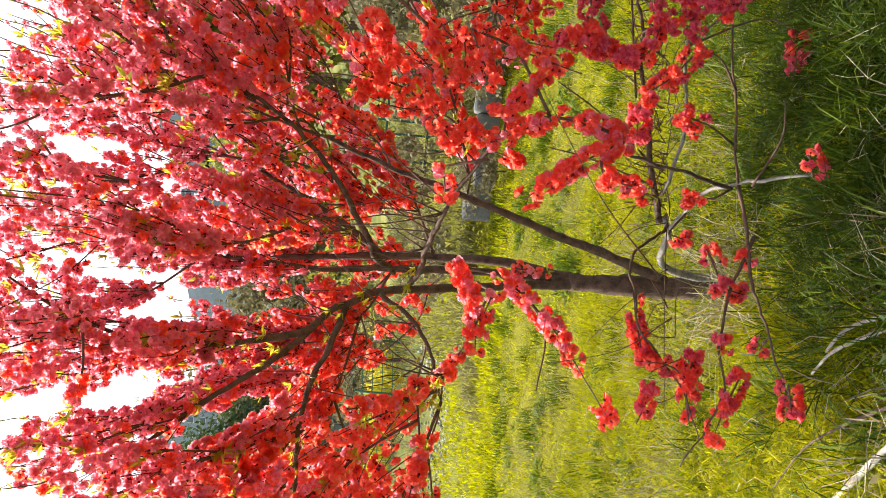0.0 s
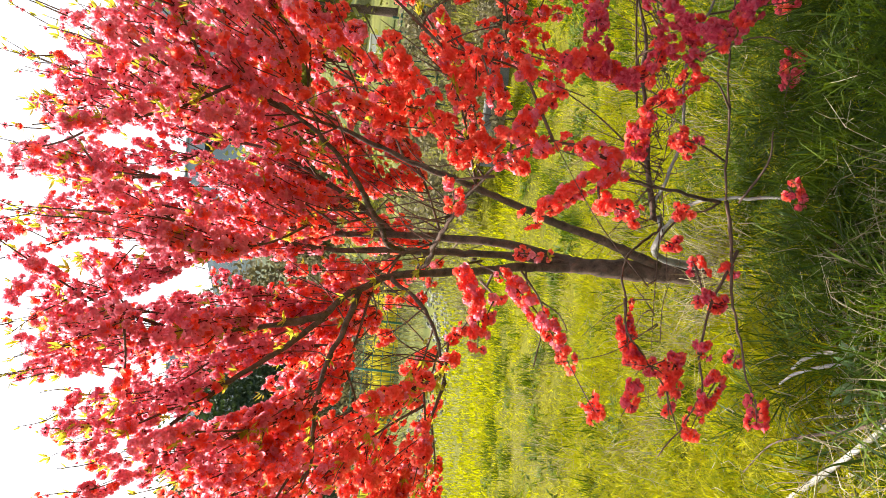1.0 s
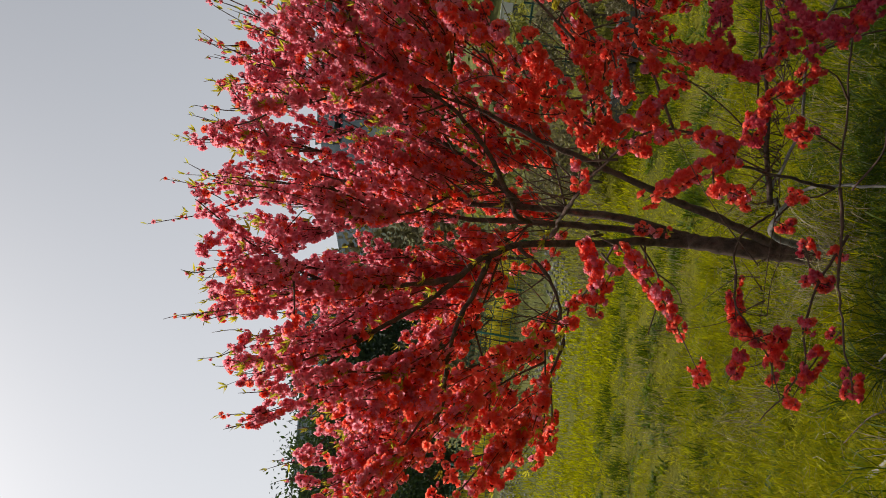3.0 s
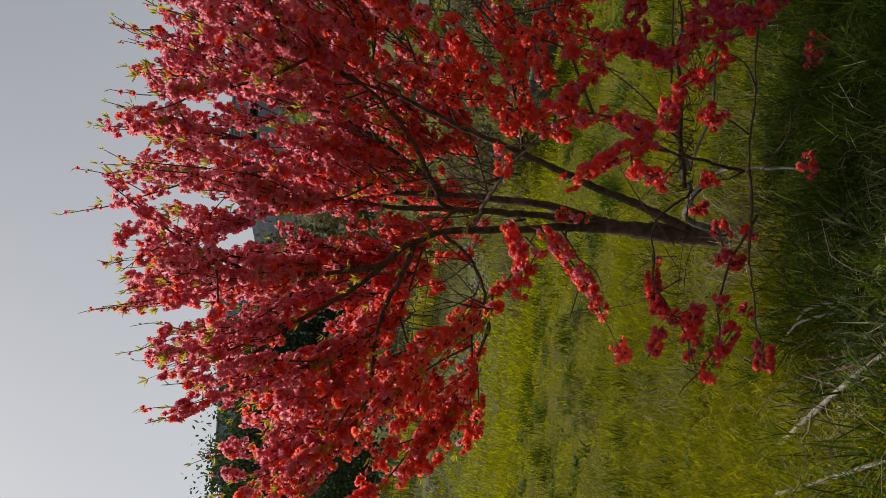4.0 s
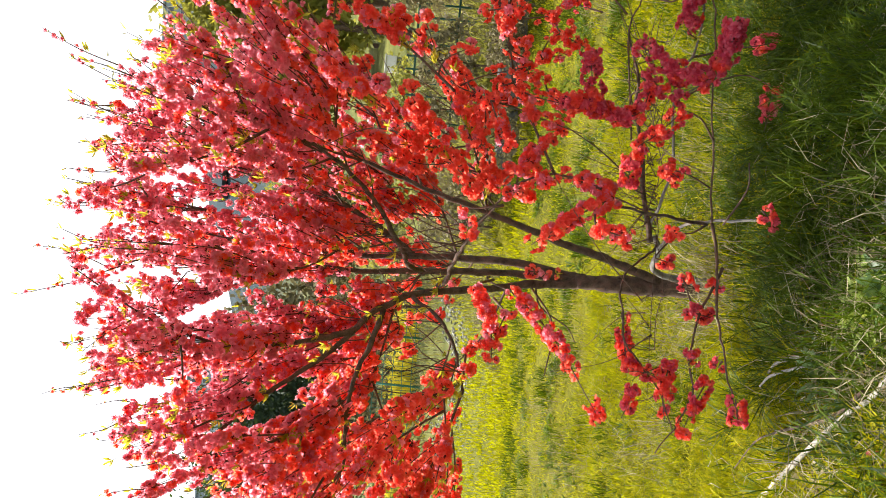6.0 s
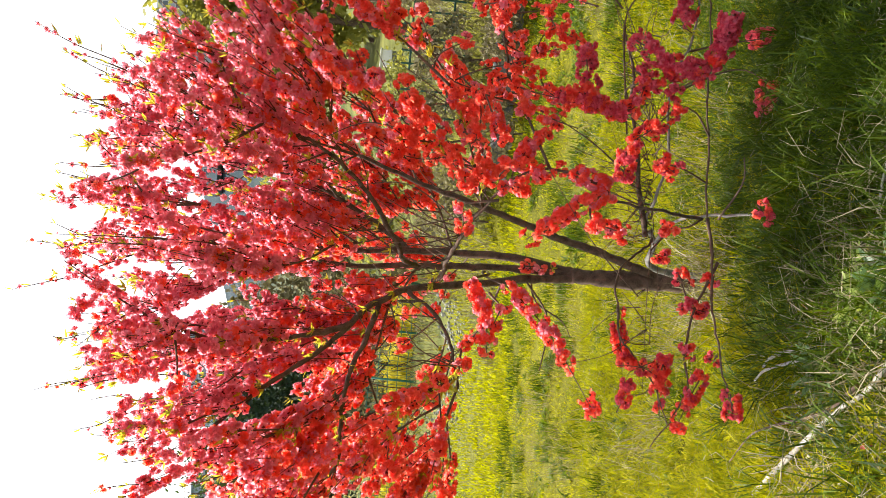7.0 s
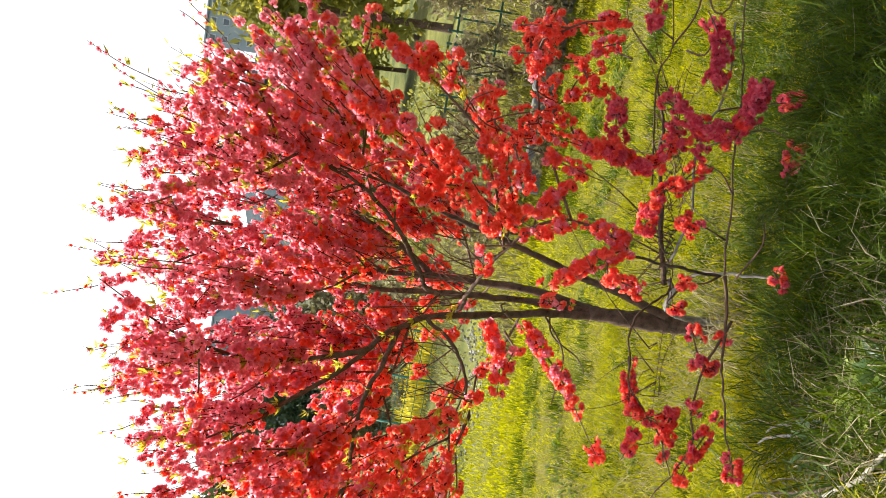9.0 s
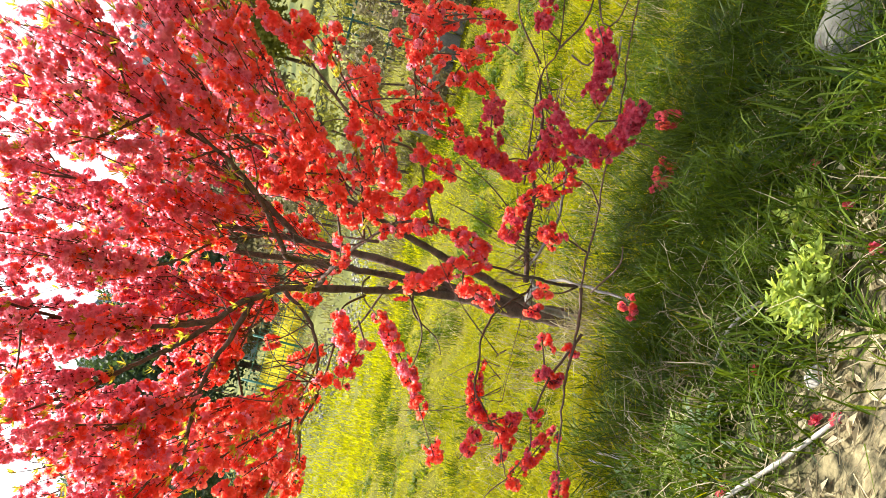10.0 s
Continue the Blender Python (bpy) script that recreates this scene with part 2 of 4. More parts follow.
def tube_arrays(line, r0, r1, sides=7, knots=0.0):
    """Vertices and triangles of a tapered, slightly knobbly tube."""
    line = np.asarray(line, float)
    n = len(line)
    tan = np.gradient(line, axis=0)
    tan /= np.linalg.norm(tan, axis=1)[:, None] + 1e-9
    ref = np.array([0.31, 0.83, 0.46])
    a = np.cross(tan, ref)
    a /= np.linalg.norm(a, axis=1)[:, None] + 1e-9
    b = np.cross(tan, a)
    rad = np.linspace(r0, r1, n) * (1 + knots * rng.normal(0, 1, n))
    ang = np.linspace(0, 2 * np.pi, sides, endpoint=False)
    wob = 1 + knots * rng.normal(0, 0.6, (n, sides))
    v = line[:, None, :] + (rad[:, None] * wob)[:, :, None] * (np.cos(ang)[None, :, None] * a[:, None, :] + np.sin(ang)[None, :, None] * b[:, None, :])
    v = np.vstack([v.reshape(-1, 3), line[0], line[-1]])
    i, j = np.meshgrid(np.arange(n - 1), np.arange(sides), indexing="ij")
    i, j = i.ravel(), j.ravel()
    k = (j + 1) % sides
    p, q, r, s = i * sides + j, i * sides + k, (i + 1) * sides + k, (i + 1) * sides + j
    t = np.vstack([np.c_[p, q, r], np.c_[p, r, s]])
    jj = np.arange(sides)
    kk = (jj + 1) % sides
    t = np.vstack([t, np.c_[np.full(sides, n * sides), kk, jj], np.c_[np.full(sides, n * sides + 1), (n - 1) * sides + jj, (n - 1) * sides + kk]])
    return v, t


def join(pieces):
    vs, ts, base = [], [], 0
    for v, t in pieces:
        vs.append(v)
        ts.append(np.asarray(t) + base)
        base += len(v)
    return np.vstack(vs), np.vstack(ts)


def limb(name, points, r0, r1, mat, parent, label="", sides=9, knots=0.07):
    line = smooth_line(points)
    sway = np.cumsum(rng.normal(0, 1, line.shape), axis=0)
    ramp = np.linspace(0, 1, len(line))[:, None]
    sway = sway - ramp * sway[-1]
    line = line + sway * (0.0045 if r0 < 0.02 else 0.003)
    v, t = tube_arrays(line, r0, r1, sides, knots)
    return tagged(child(new(name, mesh_np(name, v, t, [mat], smooth=True)), parent), label)


# ---- ground ----
YS = np.array([-3000, 0.3, 1.2, 1.7, 2.5, 3.5, 4.5, 6, 9, 12.4, 12.7, 15, 20, 32, 45, 80, 150, 300, 700, 3000.0])
ZS = np.array([0.12, 0.12, 0.06, -0.03, -0.21, -0.42, -0.50, -0.48, -0.32, -0.04, 0.25, 0.72, 1.2, 2.4, 4.5, 11, 28, 72, 165, 165.0])


def patchy(xy, scale):
    """An even 0 to 1 pattern of patches, for tufts of uneven height."""
    x, y = xy[:, 0] * scale, xy[:, 1] * scale
    return 0.5 + 0.25 * (np.sin(x * 1.7 + 2.1 * np.sin(y * 0.9)) + np.sin(y * 2.3 + 1.7 * np.sin(x * 1.3 + 1)))


def height(x, y):
    x, y = np.asarray(x, float), np.asarray(y, float)
    k = np.clip((-x - 0.5) / 6, 0, 1)
    k = k * k * (3 - 2 * k)
    back = np.clip((y - 9) / 6, 0, 1)
    w = y - 7.0 * k * back
    z = sum(np.interp(w + d, YS, ZS) for d in (-0.5, -0.25, 0.0, 0.25, 0.5)) / 5 + 0.09 * patchy(np.stack([x.ravel(), w.ravel()], 1), 1.1).reshape(x.shape) * np.exp(-((y - 5) / 5) ** 2) - 0.045
    near = np.exp(-((y - 3) / 9) ** 2)
    z = z + near * (0.018 * np.sin(3.1 * x + 1.3 * y) + 0.014 * np.sin(5.3 * y - 2.2 * x + 1) + 0.01 * np.sin(11 * x + 7 * y))
    far = np.clip((np.abs(x) + y - 60) / 200, 0, 1)
    return z + far * (6 * np.sin(x * 0.021 + 2) + 4 * np.sin(x * 0.047 + y * 0.01))


def build_ground():
    gx = np.unique(np.concatenate([np.linspace(-6, 6, 121), np.geomspace(6, 3000, 50), -np.geomspace(6, 3000, 50)]))
    gy = np.unique(np.concatenate([np.linspace(-2, 8, 101), np.linspace(8, 24, 81), np.geomspace(24, 3000, 60), -np.geomspace(2, 3000, 30)]))
    X, Y = np.meshgrid(gx, gy)
    v = np.c_[X.ravel(), Y.ravel(), height(X, Y).ravel()]
    nx, ny = len(gx), len(gy)
    i, j = np.meshgrid(np.arange(ny - 1), np.arange(nx - 1), indexing="ij")
    a = (i * nx + j).ravel()
    q = np.c_[a, a + 1, a + nx + 1, a + nx]
    return tagged(new("ground", mesh_np("ground", v, q, [GROUND], smooth=True)), "uneven grassy bank with painted-in shade, and meadow rising to haze-blue far hills", "ground", kind="structure")


build_ground()


# ---- grass ----
def blades(xy, h, w, lean, droop=0.5):
    """One bent blade a root: five vertices, three triangles."""
    n = len(xy)
    z = height(xy[:, 0], xy[:, 1]) - 0.01
    az = rng.uniform(0, 2 * np.pi, n)
    d = np.c_[np.cos(az), np.sin(az), np.zeros(n)]
    face = az + rng.uniform(0.8, 2.3, n)
    s = np.c_[np.cos(face), np.sin(face), np.zeros(n)] * (w / 2)[:, None]
    root = np.c_[xy, z]
    up = np.array([0, 0, 1.0])
    m1 = root + up * (h * 0.55)[:, None] + d * (h * lean * 0.35)[:, None]
    tip = root + up * (h * (1 - droop * lean * 0.6))[:, None] + d * (h * lean)[:, None]
    v = np.stack([root - s, root + s, m1 - s * 0.8, m1 + s * 0.8, tip], axis=1).reshape(-1, 3)
    b = np.arange(n)[:, None] * 5
    t = np.concatenate([b + [0, 1, 3], b + [0, 3, 2], b + [2, 3, 4]], axis=0)
    return v, t


def tuft_blades(centres, per, radius, h, w, lean):
    """Tufts whose blades splay outward from the middle, each curving over at its tip."""
    n = len(centres) * per
    az = rng.uniform(0, 2 * np.pi, n)
    out = np.c_[np.cos(az), np.sin(az)]
    size = np.repeat(rng.uniform(0.55, 1.3, len(centres)), per)
    xy = np.repeat(centres, per, axis=0) + out * (radius * rng.uniform(0, 1, n) * size)[:, None]
    tall, wide, bend = rng.uniform(*h, n) * size, rng.uniform(*w, n), rng.uniform(*lean, n)
    d = np.c_[out, np.zeros(n)]
    s = np.c_[-out[:, 1], out[:, 0], np.zeros(n)]
    turn = rng.uniform(-0.9, 0.9, n)[:, None]
    s = (s * np.cos(turn) + d * np.sin(turn)) * (wide / 2)[:, None]
    root = np.c_[xy, height(xy[:, 0], xy[:, 1]) - 0.01]
    rows = []
    for f, k in ((0.0, 0.8), (0.4, 1.0), (0.75, 0.7)):
        c = root + d * (tall * bend * f ** 1.6)[:, None] + np.array([0, 0, 1.0]) * (tall * (f - 0.42 * bend * f * f))[:, None]
        rows += [c - s * k, c + s * k]
    rows.append(root + d * (tall * bend)[:, None] + np.array([0, 0, 1.0]) * (tall * (1 - 0.55 * bend))[:, None])
    v = np.stack(rows, axis=1).reshape(-1, 3)
    b = np.arange(n)[:, None] * 7
    return v, np.concatenate([b + q for q in ([0, 1, 3], [0, 3, 2], [2, 3, 5], [2, 5, 4], [4, 5, 6])], axis=0)


def clumped(n, x0, x1, y0, y1, power=1.0):
    """Roots gathered in loose tufts."""
    k = max(1, n // 9)
    c = np.c_[rng.uniform(x0, x1, k), y0 + (y1 - y0) * rng.uniform(0, 1, k) ** power]
    r = np.repeat(c, 9, axis=0)
    return r + rng.normal(0, 1, r.shape) * (0.022 + 0.006 * np.abs(r[:, 1:2]))


def build_grass():
    a = clumped(64000, -2.8, 3.0, 1.8, 7.4)
    a = a[rng.uniform(0, 1, len(a)) < np.where(a[:, 0] < -0.2, a[:, 1] > 3.3, np.clip((a[:, 1] - 3.2) / 1.6 + 0.9 * (patchy(a, 2.6) - 0.5), 0.10, 1))]
    n = len(a)
    h = 0.6 + 0.9 * patchy(a, 3.1)
    v1, t1 = blades(a, rng.uniform(0.04, 0.16, n) * h, rng.uniform(0.0035, 0.007, n), rng.uniform(0.4, 2.0, n))
    c = clumped(62000, -7.5, 4.5, 5.0, 13.0, 1.15)
    n = len(c)
    c = c[(patchy(c, 6.1) * patchy(c, 2.9) > 0.12) | (rng.uniform(0, 1, n) < 0.25)]
    n = len(c)
    h = 0.5 + 1.1 * patchy(c, 4.3)
    v2, t2 = blades(c, rng.uniform(0.03, 0.11, n) * h, rng.uniform(0.6, 1.2, n) * (0.001 * c[:, 1]), rng.uniform(0.5, 2.2, n))
    e = clumped(28000, -14, 0.6, 11.0, 22.0)
    e = e[e[:, 1] < np.where(e[:, 0] > -1.6, 12.2, 17.0 - 0.35 * e[:, 0])]
    n = len(e)
    v3, t3 = blades(e, rng.uniform(0.08, 0.18, n), rng.uniform(0.012, 0.024, n), rng.uniform(0.2, 1.0, n))
    f = clumped(26000, -2.4, 0.25, 1.1, 3.7)
    f = f[rng.uniform(0, 1, len(f)) < np.clip((f[:, 1] - 0.9) / 0.9, 0.15, 1) * np.clip((0.1 - f[:, 0]) / 0.4, 0.1, 1)]
    n = len(f)
    h = 0.5 + 1.0 * patchy(f, 4.0)
    v4, t4 = blades(f, rng.uniform(0.04, 0.15, n) * h, rng.uniform(0.003, 0.0065, n), rng.uniform(0.2, 1.7, n))
    g = np.vstack([clumped(8000, -9, 9, -5, 6), clumped(6000, 2.6, 8, 1.0, 12), clumped(6000, -8, -2.2, 1.0, 6)])
    g = g[(np.abs(g[:, 0] - 0.1) > 2.5) | (g[:, 1] < -0.6)]
    n = len(g)
    v5, t5 = blades(g, rng.uniform(0.05, 0.18, n), rng.uniform(0.006, 0.012, n), rng.uniform(0.2, 1.2, n))
    v, t = join([(v1, t1), (v2, t2), (v3, t3), (v4, t4), (v5, t5)])
    tagged(new("grass", mesh_np("grass", v, t, [GRASS])), "sunlit yellow-green meadow grass in loose tufts", "grass", kind="stuff")
    # Kept to the part in shade; its dark green carries that shade.
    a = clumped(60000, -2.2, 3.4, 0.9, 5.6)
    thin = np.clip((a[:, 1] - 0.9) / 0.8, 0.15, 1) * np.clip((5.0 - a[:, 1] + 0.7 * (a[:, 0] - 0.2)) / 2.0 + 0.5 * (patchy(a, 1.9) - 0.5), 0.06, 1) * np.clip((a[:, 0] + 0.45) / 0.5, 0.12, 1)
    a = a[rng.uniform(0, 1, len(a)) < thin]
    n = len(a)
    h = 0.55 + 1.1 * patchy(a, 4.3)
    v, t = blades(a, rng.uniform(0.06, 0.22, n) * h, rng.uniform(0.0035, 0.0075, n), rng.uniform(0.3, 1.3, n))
    tagged(new("lush_grass", mesh_np("lush_grass", v, t, [DARK_LUSH])), "lush green grass on the bank, darkened in colour for shade", "grass", kind="stuff")
    # Tufts gathered on the bank, adding its shade through their dark colour.
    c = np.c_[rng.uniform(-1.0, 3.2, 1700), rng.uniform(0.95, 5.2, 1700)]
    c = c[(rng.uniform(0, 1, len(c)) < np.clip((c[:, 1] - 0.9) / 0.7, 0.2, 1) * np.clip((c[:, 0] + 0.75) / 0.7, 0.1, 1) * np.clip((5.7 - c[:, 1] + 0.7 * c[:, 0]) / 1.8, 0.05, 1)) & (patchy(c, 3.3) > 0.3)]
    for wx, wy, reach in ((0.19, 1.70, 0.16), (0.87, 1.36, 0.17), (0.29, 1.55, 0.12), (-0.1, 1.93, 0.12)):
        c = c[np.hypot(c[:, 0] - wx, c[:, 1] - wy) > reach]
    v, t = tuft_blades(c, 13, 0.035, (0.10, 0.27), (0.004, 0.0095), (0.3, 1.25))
    tagged(new("grass_tufts", mesh_np("grass_tufts", v, t, [SHADED_TUFT])), "splayed tufts of glossy green grass on the bank, darkened in colour for shade", "grass", kind="stuff")
    c = np.vstack([np.c_[rng.uniform(-3.2, 2.6, 1500), rng.uniform(3.2, 7.0, 1500)], np.c_[rng.uniform(-2.4, -0.1, 260), rng.uniform(1.4, 3.4, 260)]])
    c = c[patchy(c, 2.3) > 0.42]
    v, t = tuft_blades(c, 13, 0.03, (0.05, 0.15), (0.004, 0.009), (0.4, 1.5))
    tagged(new("meadow_tufts", mesh_np("meadow_tufts", v, t, [MEADOW_TUFT])), "low splayed tufts of yellow-green meadow grass", "grass", kind="stuff")
    spots = np.c_[rng.uniform(-7, 3.0, 90), 3.6 + 8.0 * rng.uniform(0, 1, 90) ** 1.2]
    c = np.repeat(spots, 16, axis=0) + rng.normal(0, 1, (1440, 2)) * np.repeat(rng.uniform(0.05, 0.28, (90, 1)), 16, axis=0)
    v, t = tuft_blades(c, 8, 0.05, (0.05, 0.13), (0.012, 0.026), (0.6, 1.5))
    tagged(new("meadow_herbs", mesh_np("meadow_herbs", v, t, [HERB])), "patches of low dark green broad-leaved herbs in the meadow", "herbs", kind="stuff")
    spots = np.c_[rng.uniform(-5, 2.5, 120), rng.uniform(4.2, 12.0, 120)]
    b = np.repeat(spots, 60, axis=0) + rng.normal(0, 0.09, (7200, 2)) * rng.uniform(0.5, 1.6, (7200, 1))
    n = len(b)
    v, t = blades(b, rng.uniform(0.08, 0.26, n), rng.uniform(0.005, 0.011, n), rng.uniform(0.2, 1.0, n))
    tagged(new("dark_tufts", mesh_np("dark_tufts", v, t, [DARK_LUSH])), "scattered darker green tufts in the meadow", "grass", kind="stuff")
    b = np.c_[rng.normal(-0.24, 0.2, 300), rng.normal(4.0, 0.24, 300)]
    n = len(b)
    v, t = blades(b, rng.uniform(0.12, 0.42, n), rng.uniform(0.004, 0.008, n), rng.uniform(0.2, 1.3, n))
    tagged(new("tall_grass", mesh_np("tall_grass", v, t, [GRASS])), "tall yellowing grass round the tree's foot", "grass", kind="stuff")
    b = np.vstack([np.c_[rng.normal(-0.27, 0.15, 420), rng.normal(4.05, 0.2, 420)], np.c_[rng.normal(0.15, 0.25, 420), rng.normal(1.9, 0.28, 420)]])
    n = len(b)
    v, t = blades(b, rng.uniform(0.2, 0.6, n) * np.where(b[:, 1] > 3, 0.85, 0.45), rng.uniform(0.003, 0.006, n), rng.uniform(0.2, 1.4, n))
    tagged(new("dead_grass", mesh_np("dead_grass", v, t, [STRAW, BRUSH], (np.arange(len(t)) // 3) % 2)), "tangles of dead bleached grass by trees and sticks", "grass", kind="stuff")
    spots = np.c_[rng.uniform(-4, 2.0, 75), 4.3 + 5 * rng.uniform(0, 1, 75) ** 1.5]
    b = np.repeat(spots, 26, axis=0) + rng.normal(0, 0.10, (1950, 2))
    n = len(b)
    v, t = blades(b, rng.uniform(0.12, 0.5, n), rng.uniform(0.0022, 0.0045, n), rng.uniform(0.1, 1.3, n))
    tagged(new("dry_stalks", mesh_np("dry_stalks", v, t, [BRUSH, STRAW], (np.arange(len(t)) // 40) % 2)), "thin brown dry stalks standing in the meadow grass", "grass", kind="stuff")
    b = np.vstack([clumped(16000, -4, 9, 12.8, 24), clumped(9000, -22, -4, 20, 34)])
    n = len(b)
    v, t = blades(b, rng.uniform(0.12, 0.45, n), rng.uniform(0.012, 0.035, n), rng.uniform(0.2, 1.3, n))
    tagged(new("bank_grass", mesh_np("bank_grass", v, t, [BRUSH, SPRING], rng.integers(0, 2, len(t)))), "rough dry grass on the bank beyond the meadow", "grass", kind="stuff")


def build_straw():
    p = []
    for k in range(3700):
        if k < 1700:
            x, y = -1.4 + 3.2 * rng.uniform(0, 1) ** 1.5, 0.5 + 1.7 * rng.uniform(0, 1) ** 0.9
        else:
            x, y = rng.uniform(-3.0, 2.4), rng.uniform(2.0, 7.0)
        ln, az, el = 0.04 + 0.16 * rng.uniform(0, 1) ** 2, rng.uniform(0, 6.28), rng.uniform(0.0, 0.5)
        z = float(height(x, y)) + rng.uniform(0.01, 0.10)
        d = np.array([math.cos(az) * math.cos(el), math.sin(az) * math.cos(el), math.sin(el)]) * ln
        o = np.array([x, y, z])
        p.append(tube_arrays(np.array([o, o + d * 0.5 + rng.normal(0, 0.012, 3), o + d]), rng.uniform(0.001, 0.0022), 0.0007, 3))
    v, t = join(p)
    tagged(new("dry_straw", mesh_np("dry_straw", v, t, [STRAW])), "bleached dry straw and stalks lying in the grass", "straw", kind="stuff")


def build_litter():
    n = 2600
    x, y = rng.uniform(-1.0, 2.2, n), 0.4 + 1.9 * rng.uniform(0, 1, n) ** 1.1
    p = np.c_[x, y, height(x, y) + rng.uniform(0.004, 0.03, n)]
    a = rng.normal(0, 1, (n, 3)) * [1, 1, 0.35]
    a /= np.linalg.norm(a, axis=1)[:, None]
    b = np.cross(a, np.array([0, 0, 1.0]) + rng.normal(0, 0.3, (n, 3)))
    b /= np.linalg.norm(b, axis=1)[:, None]
    s = rng.uniform(0.012, 0.034, (n, 1))
    w = rng.uniform(0.2, 0.5, (n, 1))
    up = np.array([0, 0, 0.006])
    v = np.stack([p - a * s, p + b * s * w + up, p + a * s, p - b * s * w + up], axis=1).reshape(-1, 3)
    q = np.arange(n)[:, None] * 4
    t = np.concatenate([q + [0, 1, 2], q + [0, 2, 3]])
    tagged(new("leaf_litter", mesh_np("leaf_litter", v, t, [STRAW])), "curled dry leaves littering the stony bank", "litter", kind="stuff")


build_grass()
build_straw()
build_litter()


# ---- blossoms and leaves ----
def blossom_arrays(seed):
    """A double blossom about 4.5 cm across: three whorls of crumpled petals over a dark calyx, opening along +z."""
    r = np.random.default_rng(seed)
    vs, ts, mi = [], [], []
    for count, tilt, length, lift in ((5, 18, 0.0235, 0.0), (5, 48, 0.020, 0.001), (4, 74, 0.016, 0.003)):
        for k in range(count):
            az = 2 * math.pi * (k + r.uniform(-0.25, 0.25)) / count + tilt
            el = radians(tilt + r.uniform(-14, 14))
            ln, w = length * r.uniform(0.85, 1.12), length * r.uniform(0.42, 0.56)
            out = np.array([math.cos(az) * math.cos(el), math.sin(az) * math.cos(el), math.sin(el)])
            side = np.array([-math.sin(az), math.cos(az), 0.0])
            nrm = np.cross(out, side)
            o = np.array([0, 0, lift])
            c = lambda s: nrm * r.uniform(-1, 1) * s
            p = [o, o + out * ln * 0.6 - side * w - nrm * 0.003 + c(0.0025), o + out * ln * 0.62 + side * w - nrm * 0.003 + c(0.0025),
                 o + out * ln * 0.58 + nrm * 0.003, o + out * ln - side * w * 0.55 + c(0.004), o + out * ln * 1.02 + side * w * 0.5 + c(0.004)]
            b = len(vs)
            vs += p
            ts += [[b, b + 3, b + 1], [b, b + 2, b + 3], [b + 1, b + 3, b + 4], [b + 3, b + 5, b + 4], [b + 3, b + 2, b + 5]]
            mi += [0] * 5
    b = len(vs)
    vs += [np.array([0, 0, -0.010])] + [np.array([0.006 * math.cos(q), 0.006 * math.sin(q), 0.001]) for q in (0, 1.57, 3.14, 4.71)]
    ts += [[b, b + 2, b + 1], [b, b + 3, b + 2], [b, b + 4, b + 3], [b, b + 1, b + 4]]
    mi += [1] * 4
    return np.array(vs), np.array(ts), np.array(mi)


def leaf_arrays():
    """A narrow folded leaf 5 cm long along +z."""
    v = np.array([[0, 0, 0], [-0.006, 0.003, 0.018], [0.006, 0.003, 0.018], [0, -0.001, 0.02], [-0.004, 0.006, 0.036], [0.004, 0.006, 0.036], [0, 0.010, 0.052]])
    t = np.array([[0, 3, 1], [0, 2, 3], [1, 3, 4], [3, 2, 5], [3, 5, 4], [4, 5, 6]])
    return v, t


KINDS = [blossom_arrays(s) for s in range(7)]
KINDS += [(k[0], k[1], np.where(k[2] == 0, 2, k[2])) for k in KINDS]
BLOSSOM_MESHES = [mesh_np("blossom", *k[:2], [PETAL, CALYX, HAZED_ROSE], k[2]) for k in KINDS]
SHADED_CRIMSON_MESHES = [mesh_np("blossom", *k[:2], [SHADED_CRIMSON, CALYX, PETAL], k[2]) for k in KINDS]
LEAF_V, LEAF_T = leaf_arrays()
LEAF_MESH = mesh_np("leaf", LEAF_V, LEAF_T, [LEAF])


def frames(dirs):
    """Turns that carry +z to each direction, with a random spin."""
    d = dirs / (np.linalg.norm(dirs, axis=1)[:, None] + 1e-9)
    a = np.cross(d, rng.normal(0, 1, d.shape))
    a /= np.linalg.norm(a, axis=1)[:, None] + 1e-9
    return np.stack([a, np.cross(d, a), d], axis=2)


def scatter(name, joined_name, places, dirs, sizes, kinds, meshes, mats, parent, single, label, later=None):
    """The first `single` pieces as objects of their own, the rest as one mesh."""
    R = frames(dirs)
    pick = rng.integers(0, len(kinds), len(places))
    if later is not None:
        pick = pick % (len(kinds) // 2) + later * (len(kinds) // 2)
    for i in range(min(single, len(places))):
        ob = new(name, meshes[pick[i]])
        ob.matrix_basis = Matrix.LocRotScale(Vector(places[i]), Matrix(R[i].tolist()).to_quaternion(), Vector((sizes[i],) * 3))
        child(ob, parent)
    vs, ts, ms, base = [], [], [], 0
    for k in range(len(kinds)):
        idx = np.nonzero(pick == k)[0]
        idx = idx[idx >= single]
        if not len(idx):
            continue
        v, t = kinds[k][0], kinds[k][1]
        V = np.einsum("nij,vj->nvi", R[idx], v) * sizes[idx][:, None, None] + places[idx][:, None, :]
        T = t[None] + (np.arange(len(idx)) * len(v))[:, None, None] + base
        vs.append(V.reshape(-1, 3))
        ts.append(T.reshape(-1, 3))
        ms.append(np.tile(kinds[k][2] if len(kinds[k]) > 2 else np.zeros(len(t), int), len(idx)))
        base += V.shape[0] * V.shape[1]
    if vs:
        ob = new(joined_name, mesh_np(joined_name, np.vstack(vs), np.vstack(ts), mats, np.concatenate(ms)))
        tagged(child(ob, parent), label, kind="stuff")


